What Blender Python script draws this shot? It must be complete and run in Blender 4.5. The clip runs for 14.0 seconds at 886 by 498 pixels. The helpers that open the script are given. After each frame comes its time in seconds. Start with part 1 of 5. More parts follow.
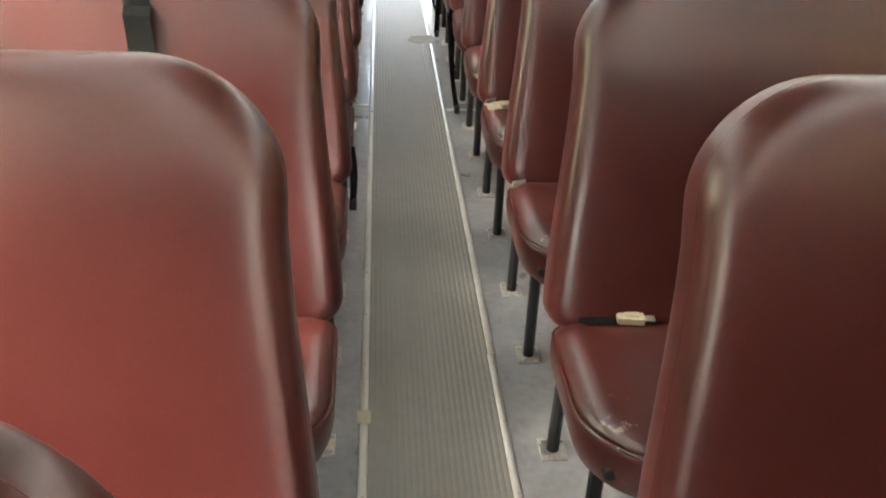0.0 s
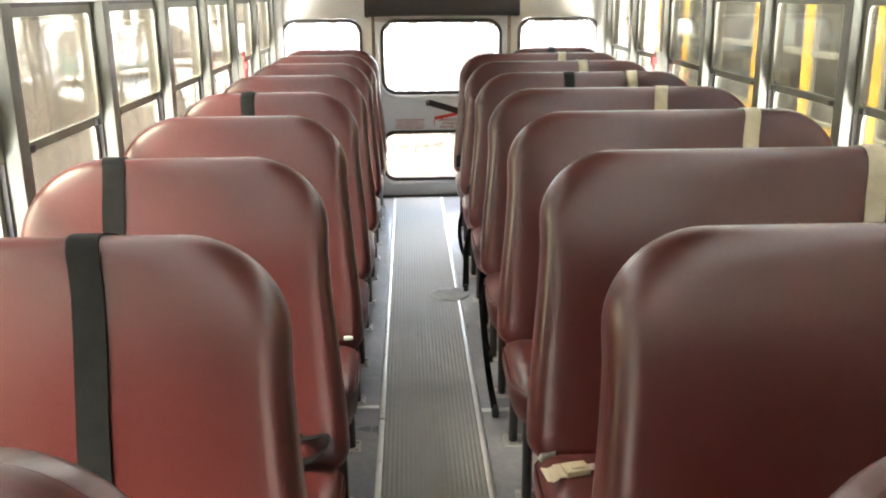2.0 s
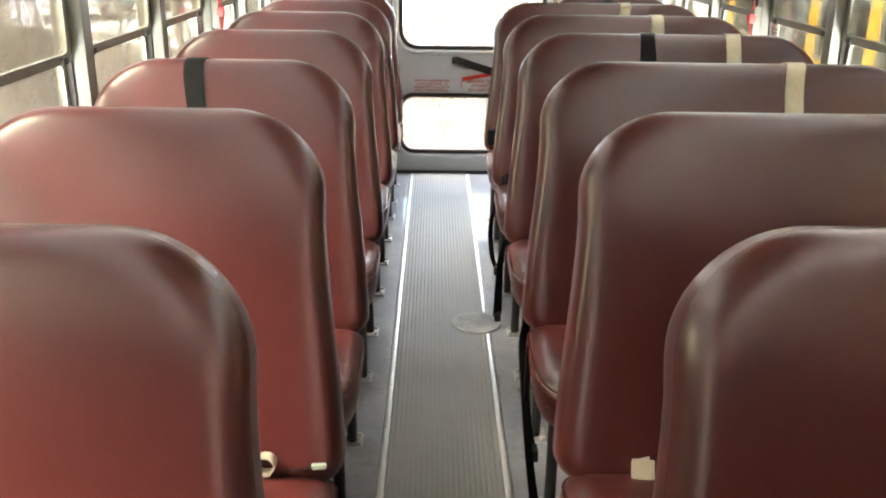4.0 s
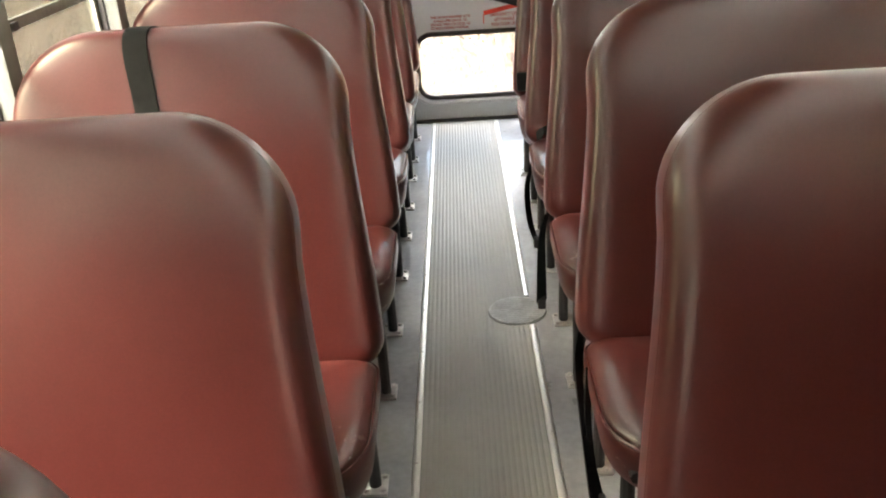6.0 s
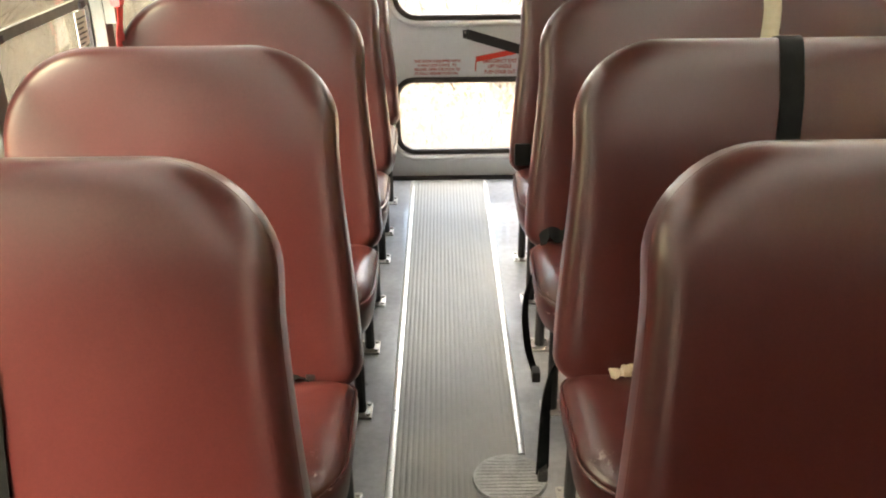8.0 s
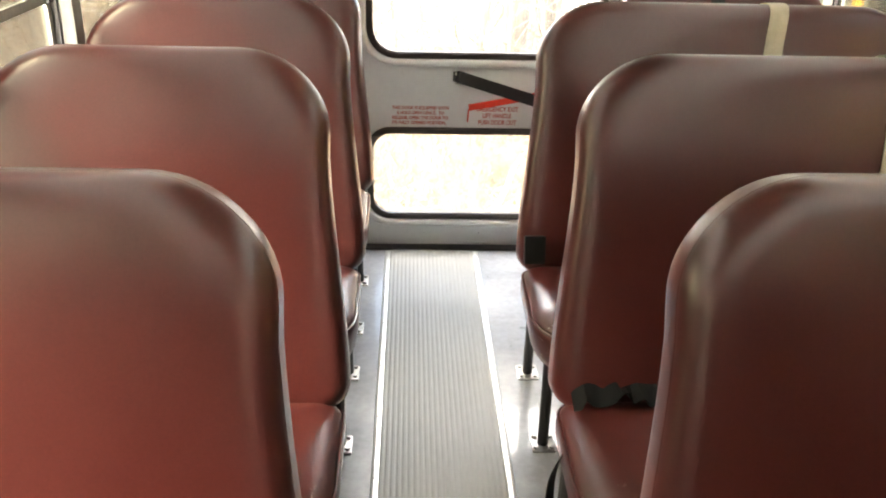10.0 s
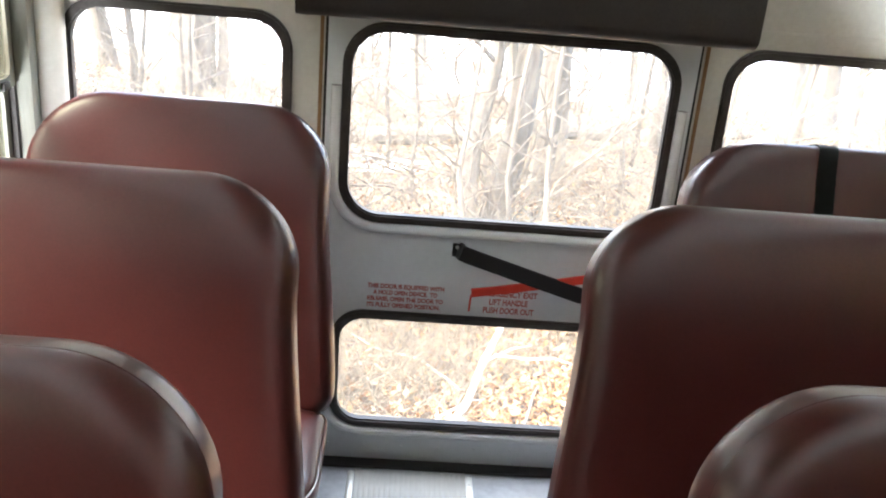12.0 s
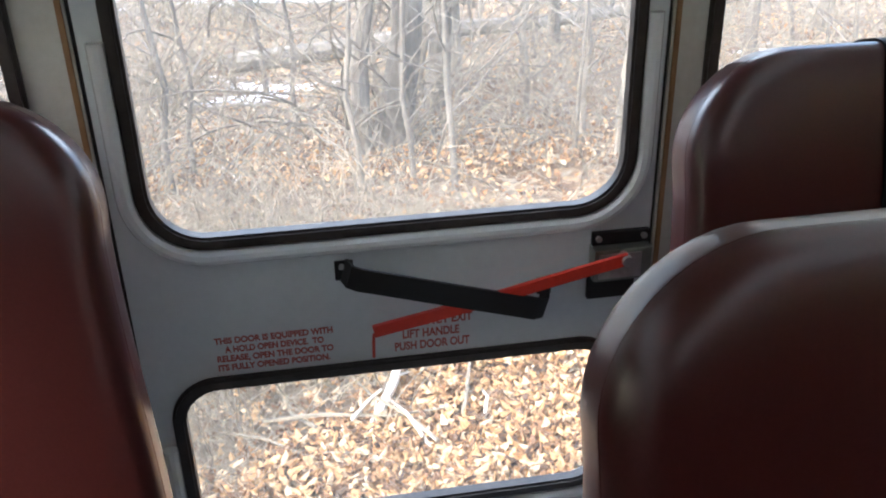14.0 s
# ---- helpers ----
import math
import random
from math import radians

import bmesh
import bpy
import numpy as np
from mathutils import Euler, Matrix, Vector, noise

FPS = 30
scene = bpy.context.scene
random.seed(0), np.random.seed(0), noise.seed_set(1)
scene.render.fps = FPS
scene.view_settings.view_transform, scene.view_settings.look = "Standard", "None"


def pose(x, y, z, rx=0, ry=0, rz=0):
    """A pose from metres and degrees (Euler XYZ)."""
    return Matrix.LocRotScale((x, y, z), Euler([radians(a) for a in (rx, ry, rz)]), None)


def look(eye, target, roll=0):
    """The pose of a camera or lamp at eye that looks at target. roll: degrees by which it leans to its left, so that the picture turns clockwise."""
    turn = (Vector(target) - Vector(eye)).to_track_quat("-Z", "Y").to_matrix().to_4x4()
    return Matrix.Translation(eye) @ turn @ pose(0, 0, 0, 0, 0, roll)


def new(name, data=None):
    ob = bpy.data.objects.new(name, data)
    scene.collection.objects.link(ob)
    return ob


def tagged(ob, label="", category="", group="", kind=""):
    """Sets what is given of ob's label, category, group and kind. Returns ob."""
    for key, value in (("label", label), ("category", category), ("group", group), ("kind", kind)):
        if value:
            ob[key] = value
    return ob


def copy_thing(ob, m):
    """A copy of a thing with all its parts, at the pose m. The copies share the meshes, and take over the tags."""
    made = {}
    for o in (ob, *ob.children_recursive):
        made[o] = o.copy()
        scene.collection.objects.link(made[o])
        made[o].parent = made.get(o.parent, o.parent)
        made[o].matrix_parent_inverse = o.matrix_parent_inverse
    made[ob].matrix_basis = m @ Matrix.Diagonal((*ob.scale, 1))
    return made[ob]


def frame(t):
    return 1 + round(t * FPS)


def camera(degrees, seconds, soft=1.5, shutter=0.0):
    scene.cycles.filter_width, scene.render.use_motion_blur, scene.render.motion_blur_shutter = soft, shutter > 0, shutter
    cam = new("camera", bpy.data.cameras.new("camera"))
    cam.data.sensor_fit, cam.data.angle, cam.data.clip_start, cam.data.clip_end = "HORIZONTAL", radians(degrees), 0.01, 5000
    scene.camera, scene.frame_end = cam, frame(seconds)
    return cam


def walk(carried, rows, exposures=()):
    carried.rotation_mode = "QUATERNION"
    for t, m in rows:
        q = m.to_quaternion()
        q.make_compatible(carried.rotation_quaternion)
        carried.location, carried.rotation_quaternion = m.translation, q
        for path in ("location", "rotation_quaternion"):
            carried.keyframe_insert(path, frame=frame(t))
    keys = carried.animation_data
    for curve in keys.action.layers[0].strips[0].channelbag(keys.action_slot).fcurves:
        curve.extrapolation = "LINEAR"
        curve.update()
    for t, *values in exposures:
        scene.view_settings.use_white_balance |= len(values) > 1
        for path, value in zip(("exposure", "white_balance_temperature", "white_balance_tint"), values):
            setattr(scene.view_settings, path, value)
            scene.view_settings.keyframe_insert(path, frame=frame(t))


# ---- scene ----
cam = camera(52.8, 14.0, 2.0)
PATH = [
    (0, (-0.134, -0.321, 1.334), (0.012, 1.446, 0.408), 2.4),
    (0.5, (-0.052, -0.073, 1.362), (0.011, 1.81, 0.69), 1.9),
    (1, (-0.052, 0.24, 1.379), (-0.014, 2.137, 0.746), 0.9),
    (1.5, (-0.079, 0.506, 1.403), (0.038, 2.417, 0.825), 0.1),
    (2, (-0.053, 0.778, 1.4), (0.017, 2.699, 0.848), -0.5),
    (2.5, (-0.03, 1.049, 1.385), (-0.033, 2.938, 0.728), -0.3),
    (3, (-0.08, 1.332, 1.392), (-0.03, 3.238, 0.789), 1.0),
    (3.5, (-0.094, 1.546, 1.387), (-0.047, 3.446, 0.766), 0.7),
    (4, (-0.036, 1.839, 1.367), (-0.013, 3.723, 0.694), 0.8),
    (4.2, (-0.041, 1.969, 1.361), (-0.015, 3.842, 0.661), -0.2),
    (6.3, (-0.010, 2.453, 1.341), (-0.065, 4.275, 0.519), -4.1),
    (6.5, (-0.043, 2.522, 1.367), (0.016, 4.362, 0.585), -2.6),
    (7, (-0.062, 2.676, 1.388), (0.077, 4.547, 0.694), -0.4),
    (7.5, (-0.015, 2.927, 1.394), (0.062, 4.799, 0.693), -1.3),
    (8, (-0.026, 3.094, 1.407), (-0.029, 4.918, 0.587), -0.7),
    (8.2, (-0.063, 3.180, 1.417), (-0.031, 5.033, 0.663), 0.2),
    (10.3, (-0.088, 4.059, 1.401), (-0.010, 5.861, 0.536), 1.5),
    (10.5, (-0.075, 4.174, 1.393), (-0.023, 5.958, 0.490), 0.8),
    (11, (-0.030, 4.483, 1.398), (-0.066, 6.259, 0.480), 0.7),
    (11.5, (-0.036, 4.636, 1.418), (-0.103, 6.426, 0.528), -1.2),
    (12, (-0.082, 4.851, 1.468), (0.023, 6.725, 0.779), 5.0),
    (12.5, (-0.060, 5.027, 1.414), (0.077, 6.885, 0.686), 1.2),
    (13, (-0.010, 5.315, 1.399), (0.031, 7.119, 0.536), 0.0),
    (13.5, (-0.048, 5.507, 1.388), (0.122, 7.319, 0.560), 2.9),
    (14, (0.026, 5.682, 1.364), (0.322, 7.452, 0.481), -1.2),
]

EXPOSURES = [
    (0.0, 4.8, 6750, 11), (1.0, 4.7, 6700, 11), (4.2, 4.66, 6800, 11), (8.0, 4.74, 7500, 12), (11.5, 4.55, 7250, 12),
    (12.0, 4.0, 6200, 11), (12.5, 3.5, 5750, 10), (14.0, 3.2, 5650, 10),
]
walk(cam, [(t, look(e, g, r)) for t, e, g, r in PATH], EXPOSURES)

# ---- light ----
world = bpy.data.worlds.new("world")
scene.world = world
world.use_nodes = True
wn = world.node_tree
sky = wn.nodes.new("ShaderNodeTexSky")
sky.sky_type = 'NISHITA'
sky.sun_disc = False
sky.sun_elevation, sky.sun_rotation = radians(45), radians(251)
sky.air_density, sky.dust_density, sky.ozone_density = 1.2, 6.0, 1.0
wn.links.new(sky.outputs[0], wn.nodes["Background"].inputs[0])
wn.nodes["Background"].inputs[1].default_value = 0.15
sun = new("sun", bpy.data.lights.new("sun", 'SUN'))
sun.data.energy, sun.data.angle, sun.data.color = 0.35, radians(40), (1.0, 0.96, 0.92)
sun.matrix_world = look((-8, -2.8, 8.5), (0, 0, 0))

# unseen fill lamps added for ground glow under side windows, sky over rear door
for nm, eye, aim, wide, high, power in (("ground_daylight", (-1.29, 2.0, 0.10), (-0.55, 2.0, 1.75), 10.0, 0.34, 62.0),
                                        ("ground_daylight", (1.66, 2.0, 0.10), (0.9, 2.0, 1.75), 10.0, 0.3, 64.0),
                                        ("rear_daylight", (0.175, 8.2, 2.3), (0.175, 6.2, 0.4), 2.6, 1.4, 12.0)):
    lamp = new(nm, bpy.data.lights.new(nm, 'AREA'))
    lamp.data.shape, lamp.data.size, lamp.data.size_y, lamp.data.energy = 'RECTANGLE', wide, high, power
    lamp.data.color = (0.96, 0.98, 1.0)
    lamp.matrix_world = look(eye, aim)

# ---- materials ----
def nodes_of(name):
    m = bpy.data.materials.new(name)
    m.use_nodes = True
    return m, m.node_tree.nodes, m.node_tree.links, m.node_tree.nodes["Principled BSDF"]


def noise_node(nodes, links, scale, detail=4.0, rough=0.55, stretch=None):
    co = nodes.new("ShaderNodeTexCoord")
    n = nodes.new("ShaderNodeTexNoise")
    n.noise_dimensions = '4D'
    info = nodes.new("ShaderNodeObjectInfo")
    wide = nodes.new("ShaderNodeMath")
    wide.operation = 'MULTIPLY'
    wide.inputs[1].default_value = 40.0
    links.new(info.outputs["Random"], wide.inputs[0])
    links.new(wide.outputs[0], n.inputs["W"])
    n.inputs["Scale"].default_value, n.inputs["Detail"].default_value, n.inputs["Roughness"].default_value = scale, detail, rough
    if stretch:
        mp = nodes.new("ShaderNodeMapping")
        mp.inputs["Scale"].default_value = stretch
        links.new(co.outputs["Object"], mp.inputs[0])
        links.new(mp.outputs[0], n.inputs["Vector"])
    else:
        links.new(co.outputs["Object"], n.inputs["Vector"])
    return n


def ramp_node(nodes, links, src, stops):
    r = nodes.new("ShaderNodeValToRGB")
    while len(r.color_ramp.elements) < len(stops):
        r.color_ramp.elements.new(0.5)
    for e, (p, c) in zip(r.color_ramp.elements, stops):
        e.position, e.color = p, (*c, 1)
    links.new(src, r.inputs[0])
    return r


def surface(name, dark, light, scale=6.0, fine=60.0, rough=(0.4, 0.6), metal=0.0, bump=0.15, depth=0.002, vary=0.0,
            stretch=None, spread=(0.35, 0.65), coat=0.0):
    """A surface with large blotches, fine grain, uneven gloss and relief."""
    m, nodes, links, bsdf = nodes_of(name)
    big = noise_node(nodes, links, scale, 5.0, 0.6, stretch)
    small = noise_node(nodes, links, fine, 3.0, 0.6, stretch)
    mix = nodes.new("ShaderNodeMath")
    mix.operation = 'MULTIPLY_ADD'
    links.new(small.outputs[0], mix.inputs[0])
    mix.inputs[1].default_value = 0.35
    sub = nodes.new("ShaderNodeMath")
    sub.operation = 'MULTIPLY_ADD'
    links.new(big.outputs[0], sub.inputs[0])
    sub.inputs[1].default_value, sub.inputs[2].default_value = 0.8, -0.075
    links.new(sub.outputs[0], mix.inputs[2])
    col = ramp_node(nodes, links, mix.outputs[0], [(spread[0], dark), (spread[1], light)])
    out = col.outputs[0]
    if vary:
        info = nodes.new("ShaderNodeObjectInfo")
        hsv = nodes.new("ShaderNodeHueSaturation")
        rng = nodes.new("ShaderNodeMapRange")
        rng.inputs[3].default_value, rng.inputs[4].default_value = 1 - vary, 1 + vary
        links.new(info.outputs["Random"], rng.inputs[0])
        links.new(rng.outputs[0], hsv.inputs["Value"])
        links.new(out, hsv.inputs["Color"])
        out = hsv.outputs[0]
    links.new(out, bsdf.inputs["Base Color"])
    rr = nodes.new("ShaderNodeMapRange")
    rr.inputs[1].default_value, rr.inputs[2].default_value = 0.3, 0.7
    rr.inputs[3].default_value, rr.inputs[4].default_value = rough
    links.new(big.outputs[0], rr.inputs[0])
    links.new(rr.outputs[0], bsdf.inputs["Roughness"])
    bsdf.inputs["Metallic"].default_value = metal
    bsdf.inputs["Coat Weight"].default_value = coat
    bp = nodes.new("ShaderNodeBump")
    bp.inputs["Strength"].default_value, bp.inputs["Distance"].default_value = bump, depth
    links.new(mix.outputs[0], bp.inputs["Height"])
    links.new(bp.outputs[0], bsdf.inputs["Normal"])
    return m


def vinyl(name, dark, light):
    """Seat vinyl: fine leather grain, soft broad wrinkles, a worn satin gloss."""
    m = surface(name, dark, light, scale=3.0, fine=220.0, rough=(0.34, 0.44), bump=0.2, depth=0.001, vary=0.08, coat=0.82)
    n, l = m.node_tree.nodes, m.node_tree.links
    b = n["Principled BSDF"]
    b.inputs["Coat Roughness"].default_value = 0.26
    b.inputs["Coat IOR"].default_value = 1.6
    b.inputs["Specular IOR Level"].default_value = 0.15
    wave = noise_node(n, l, 7.0, 2.0, 0.5, (1.0, 1.0, 0.45))
    bp = n.new("ShaderNodeBump")
    bp.inputs["Strength"].default_value, bp.inputs["Distance"].default_value = 0.16, 0.02
    l.new(wave.outputs[0], bp.inputs["Height"])
    l.new(b.inputs["Normal"].links[0].from_socket, bp.inputs["Normal"])
    l.new(bp.outputs[0], b.inputs["Normal"])
    return m


def clear_glass(name, tint=(0.96, 0.97, 0.96), dirt=0.010, film=0.0):
    """Window glass: clear, mirror-like at a slant, with a thin film of dust."""
    m, nodes, links, bsdf = nodes_of(name)
    tr = nodes.new("ShaderNodeBsdfTransparent")
    tr.inputs[0].default_value = (*tint, 1)
    gl = nodes.new("ShaderNodeBsdfGlossy")
    gl.inputs["Roughness"].default_value = 0.02
    lw = nodes.new("ShaderNodeLayerWeight")
    lw.inputs[0].default_value = 0.5
    pw = nodes.new("ShaderNodeMath")
    pw.operation = 'POWER'
    links.new(lw.outputs["Facing"], pw.inputs[0])
    pw.inputs[1].default_value = 5.0
    fr = nodes.new("ShaderNodeMath")
    fr.operation = 'MULTIPLY_ADD'
    links.new(pw.outputs[0], fr.inputs[0])
    fr.inputs[1].default_value, fr.inputs[2].default_value = 0.5, 0.022
    mx = nodes.new("ShaderNodeMixShader")
    links.new(fr.outputs[0], mx.inputs[0])
    links.new(tr.outputs[0], mx.inputs[1])
    links.new(gl.outputs[0], mx.inputs[2])
    dust = nodes.new("ShaderNodeBsdfDiffuse")
    dust.inputs[0].default_value = (0.6, 0.58, 0.52, 1)
    n = noise_node(nodes, links, 9.0, 6.0, 0.65)
    rg = nodes.new("ShaderNodeMapRange")
    rg.inputs[1].default_value, rg.inputs[2].default_value = 0.35, 0.75
    rg.inputs[3].default_value, rg.inputs[4].default_value = dirt * 0.3, dirt * 2
    links.new(n.outputs[0], rg.inputs[0])
    mx2 = nodes.new("ShaderNodeMixShader")
    links.new(rg.outputs[0], mx2.inputs[0])
    links.new(mx.outputs[0], mx2.inputs[1])
    links.new(dust.outputs[0], mx2.inputs[2])
    out = mx2.outputs[0]
    if film:
        haze = nodes.new("ShaderNodeBsdfTranslucent")
        haze.inputs[0].default_value = (0.66, 0.60, 0.50, 1)
        hr = nodes.new("ShaderNodeMapRange")
        hr.inputs[1].default_value, hr.inputs[2].default_value = 0.3, 0.7
        hr.inputs[3].default_value, hr.inputs[4].default_value = film * 0.6, film * 1.4
        links.new(noise_node(nodes, links, 2.5, 5.0, 0.6).outputs[0], hr.inputs[0])
        mx3 = nodes.new("ShaderNodeMixShader")
        links.new(hr.outputs[0], mx3.inputs[0])
        links.new(out, mx3.inputs[1])
        links.new(haze.outputs[0], mx3.inputs[2])
        out = mx3.outputs[0]
    links.new(out, nodes["Material Output"].inputs[0])
    return m


VINYL = vinyl("maroon_vinyl", (0.038, 0.0074, 0.0066), (0.055, 0.0119, 0.0106))


def worn(base):
    """The seat vinyl with pale cracks rubbed into the front edge of a cushion."""
    m = base.copy()
    m.name = "worn_maroon_vinyl"
    n, l = m.node_tree.nodes, m.node_tree.links
    b = n["Principled BSDF"]
    col = b.inputs["Base Color"].links[0].from_socket
    crack = noise_node(n, l, 22.0, 8.0, 0.7, (1.0, 1.0, 2.5))
    co = n.new("ShaderNodeTexCoord")
    xyz = n.new("ShaderNodeSeparateXYZ")
    l.new(co.outputs["Object"], xyz.inputs[0])
    rim = n.new("ShaderNodeMapRange")
    rim.inputs[1].default_value, rim.inputs[2].default_value = -0.44, -0.56
    rim.inputs[3].default_value, rim.inputs[4].default_value = 0.0, 1.0
    l.new(xyz.outputs[1], rim.inputs[0])
    cr = ramp_node(n, l, crack.outputs[0], [(0.60, (0, 0, 0)), (0.66, (1, 1, 1))])
    both = n.new("ShaderNodeMath")
    both.operation = 'MULTIPLY'
    l.new(cr.outputs[0], both.inputs[0])
    l.new(rim.outputs[0], both.inputs[1])
    mx = n.new("ShaderNodeMix")
    mx.data_type = 'RGBA'
    l.new(both.outputs[0], mx.inputs[0])
    l.new(col, mx.inputs[6])
    mx.inputs[7].default_value = (0.34, 0.27, 0.24, 1)
    l.new(mx.outputs[2], b.inputs["Base Color"])
    return m


WORN_VINYL = worn(VINYL)
PIPING = surface("maroon_piping", (0.16, 0.04, 0.032), (0.25, 0.075, 0.06), 20, 120, (0.3, 0.42))
BLACK_STEEL = surface("black_painted_steel", (0.004, 0.004, 0.004), (0.010, 0.010, 0.010), 15, 90, (0.42, 0.58))
ZINC = surface("zinc_plate", (0.35, 0.34, 0.32), (0.6, 0.59, 0.56), 25, 140, (0.3, 0.5), 0.9)
RUST = surface("rust_stained_paint", (0.16, 0.075, 0.025), (0.34, 0.20, 0.09), 9, 80, (0.5, 0.7), stretch=(1, 1, 0.3))
PLATE = surface("dull_worn_plate", (0.20, 0.20, 0.19), (0.42, 0.42, 0.40), 14, 120, (0.42, 0.6), 0.6)
ALU = surface("brushed_aluminium", (0.48, 0.48, 0.46), (0.72, 0.72, 0.69), 5, 80, (0.28, 0.45), 0.9, stretch=(1, 0.1, 1))
FRAME = surface("window_aluminium", (0.115, 0.116, 0.092), (0.21, 0.21, 0.172), 8, 90, (0.4, 0.6), 0.2, stretch=(1, 1, 0.2))
SEAL = surface("black_rubber", (0.010, 0.010, 0.010), (0.028, 0.026, 0.024), 20, 120, (0.45, 0.65))
GASKET = surface("window_gasket_rubber", (0.018, 0.014, 0.012), (0.05, 0.042, 0.036), 14, 100, (0.35, 0.55))
PAINT = surface("cream_wall_paint", (0.50, 0.49, 0.43), (0.62, 0.61, 0.55), 2.5, 60, (0.3, 0.45), bump=0.08)
DOOR_PAINT = surface("pale_grey_door_paint", (0.61, 0.65, 0.66), (0.70, 0.74, 0.75), 2.2, 70, (0.28, 0.42), bump=0.08)
# glossier door paint, whitened so the flange's highlight is partly in its colour
FLANGE = surface("door_paint_flange_highlight", (0.68, 0.70, 0.70), (0.76, 0.78, 0.78), 3, 70, (0.14, 0.24), bump=0.05, coat=0.5)
CEIL = surface("white_ceiling_paint", (0.70, 0.70, 0.65), (0.78, 0.78, 0.74), 2.0, 40, (0.35, 0.5), bump=0.08)
RUBBER_FLOOR = surface("blue_grey_rubber_floor", (0.150, 0.156, 0.165), (0.315, 0.325, 0.338), 4.5, 45, (0.25, 0.38), bump=0.04, spread=(0.3, 0.7), coat=0.35)
RIBBED = surface("ribbed_aisle_rubber", (0.185, 0.182, 0.168), (0.258, 0.254, 0.234), 3.0, 50, (0.45, 0.50), bump=0.03, spread=(0.2, 0.8), stretch=(1, 0.6, 1))
TAN_WEB = surface("tan_webbing", (0.36, 0.33, 0.235), (0.47, 0.43, 0.32), 30, 500, (0.6, 0.8), bump=0.4)
BLACK_WEB = surface("black_webbing", (0.0028, 0.0035, 0.0035), (0.0075, 0.009, 0.009), 30, 500, (0.5, 0.7), bump=0.4)
BLACK_WEB.node_tree.nodes["Principled BSDF"].inputs["Specular IOR Level"].default_value = 0.12
PAD = surface("dark_brown_padding", (0.016, 0.012, 0.010), (0.034, 0.027, 0.022), 8, 150, (0.4, 0.6), bump=0.3)
RED = surface("red_enamel", (0.52, 0.035, 0.018), (0.66, 0.06, 0.03), 12, 90, (0.3, 0.45))
RED_TAPE = surface("red_ribbon", (0.45, 0.03, 0.03), (0.62, 0.08, 0.07), 30, 120, (0.4, 0.6))
RED_INK = surface("red_stencil_ink", (0.36, 0.06, 0.045), (0.46, 0.11, 0.085), 40, 200, (0.5, 0.65), bump=0.0)
BUCKLE = surface("tan_buckle_plastic", (0.33, 0.29, 0.19), (0.45, 0.40, 0.28), 20, 120, (0.35, 0.5))
GREY_BUCKLE = surface("grey_buckle_metal", (0.16, 0.18, 0.16), (0.26, 0.28, 0.25), 20, 120, (0.3, 0.45), 0.4)
PAPER = surface("printed_decal", (0.55, 0.53, 0.46), (0.68, 0.66, 0.6), 20, 90, (0.5, 0.6))
INK = surface("dark_ink", (0.05, 0.05, 0.05), (0.09, 0.09, 0.09), 30, 100, (0.5, 0.6))
GLASS = clear_glass("window_glass", film=0.05)
SIDE_GLASS = clear_glass("dusty_window_glass", (0.415, 0.425, 0.385), 0.05, 0.012)
YELLOW = surface("school_bus_yellow", (0.50, 0.26, 0.02), (0.60, 0.33, 0.03), 3, 40, (0.3, 0.45))
WHITE_PAINT = surface("white_enamel", (0.66, 0.66, 0.63), (0.78, 0.78, 0.75), 4, 40, (0.3, 0.45))
BARK = surface("grey_bark", (0.092, 0.082, 0.068), (0.25, 0.222, 0.188), 5, 30, (0.8, 0.95), bump=0.8, depth=0.02, vary=0.25, stretch=(1, 1, 0.2))
TWIG = surface("dry_twigs", (0.128, 0.106, 0.076), (0.285, 0.242, 0.182), 6, 40, (0.75, 0.9), vary=0.2)
VINE = surface("grey_vine_bark", (0.085, 0.072, 0.056), (0.20, 0.175, 0.14), 8, 50, (0.8, 0.95), vary=0.2)
PALE_WOOD = surface("barkless_branch", (0.45, 0.41, 0.35), (0.62, 0.58, 0.51), 6, 60, (0.6, 0.8))
DARK_GLASS = clear_glass("tinted_window_glass", (0.35, 0.38, 0.36), 0.05)
TYRE = surface("tyre_rubber", (0.012, 0.012, 0.012), (0.03, 0.03, 0.028), 10, 60, (0.7, 0.85))


def leaf_material():
    m, nodes, links, bsdf = nodes_of("fallen_leaves")
    g = nodes.new("ShaderNodeNewGeometry")
    r = ramp_node(nodes, links, g.outputs["Random Per Island"], [
        (0.0, (0.045, 0.022, 0.010)), (0.22, (0.13, 0.062, 0.024)), (0.5, (0.30, 0.155, 0.058)), (0.8, (0.42, 0.265, 0.125)), (1.0, (0.50, 0.40, 0.27))])
    n = noise_node(nodes, links, 40.0)
    mx = nodes.new("ShaderNodeMix")
    mx.data_type, mx.blend_type = 'RGBA', 'OVERLAY'
    mx.inputs[0].default_value = 0.5
    links.new(r.outputs[0], mx.inputs[6])
    links.new(n.outputs[0], mx.inputs[7])
    links.new(mx.outputs[2], bsdf.inputs["Base Color"])
    bsdf.inputs["Roughness"].default_value = 0.7
    return m


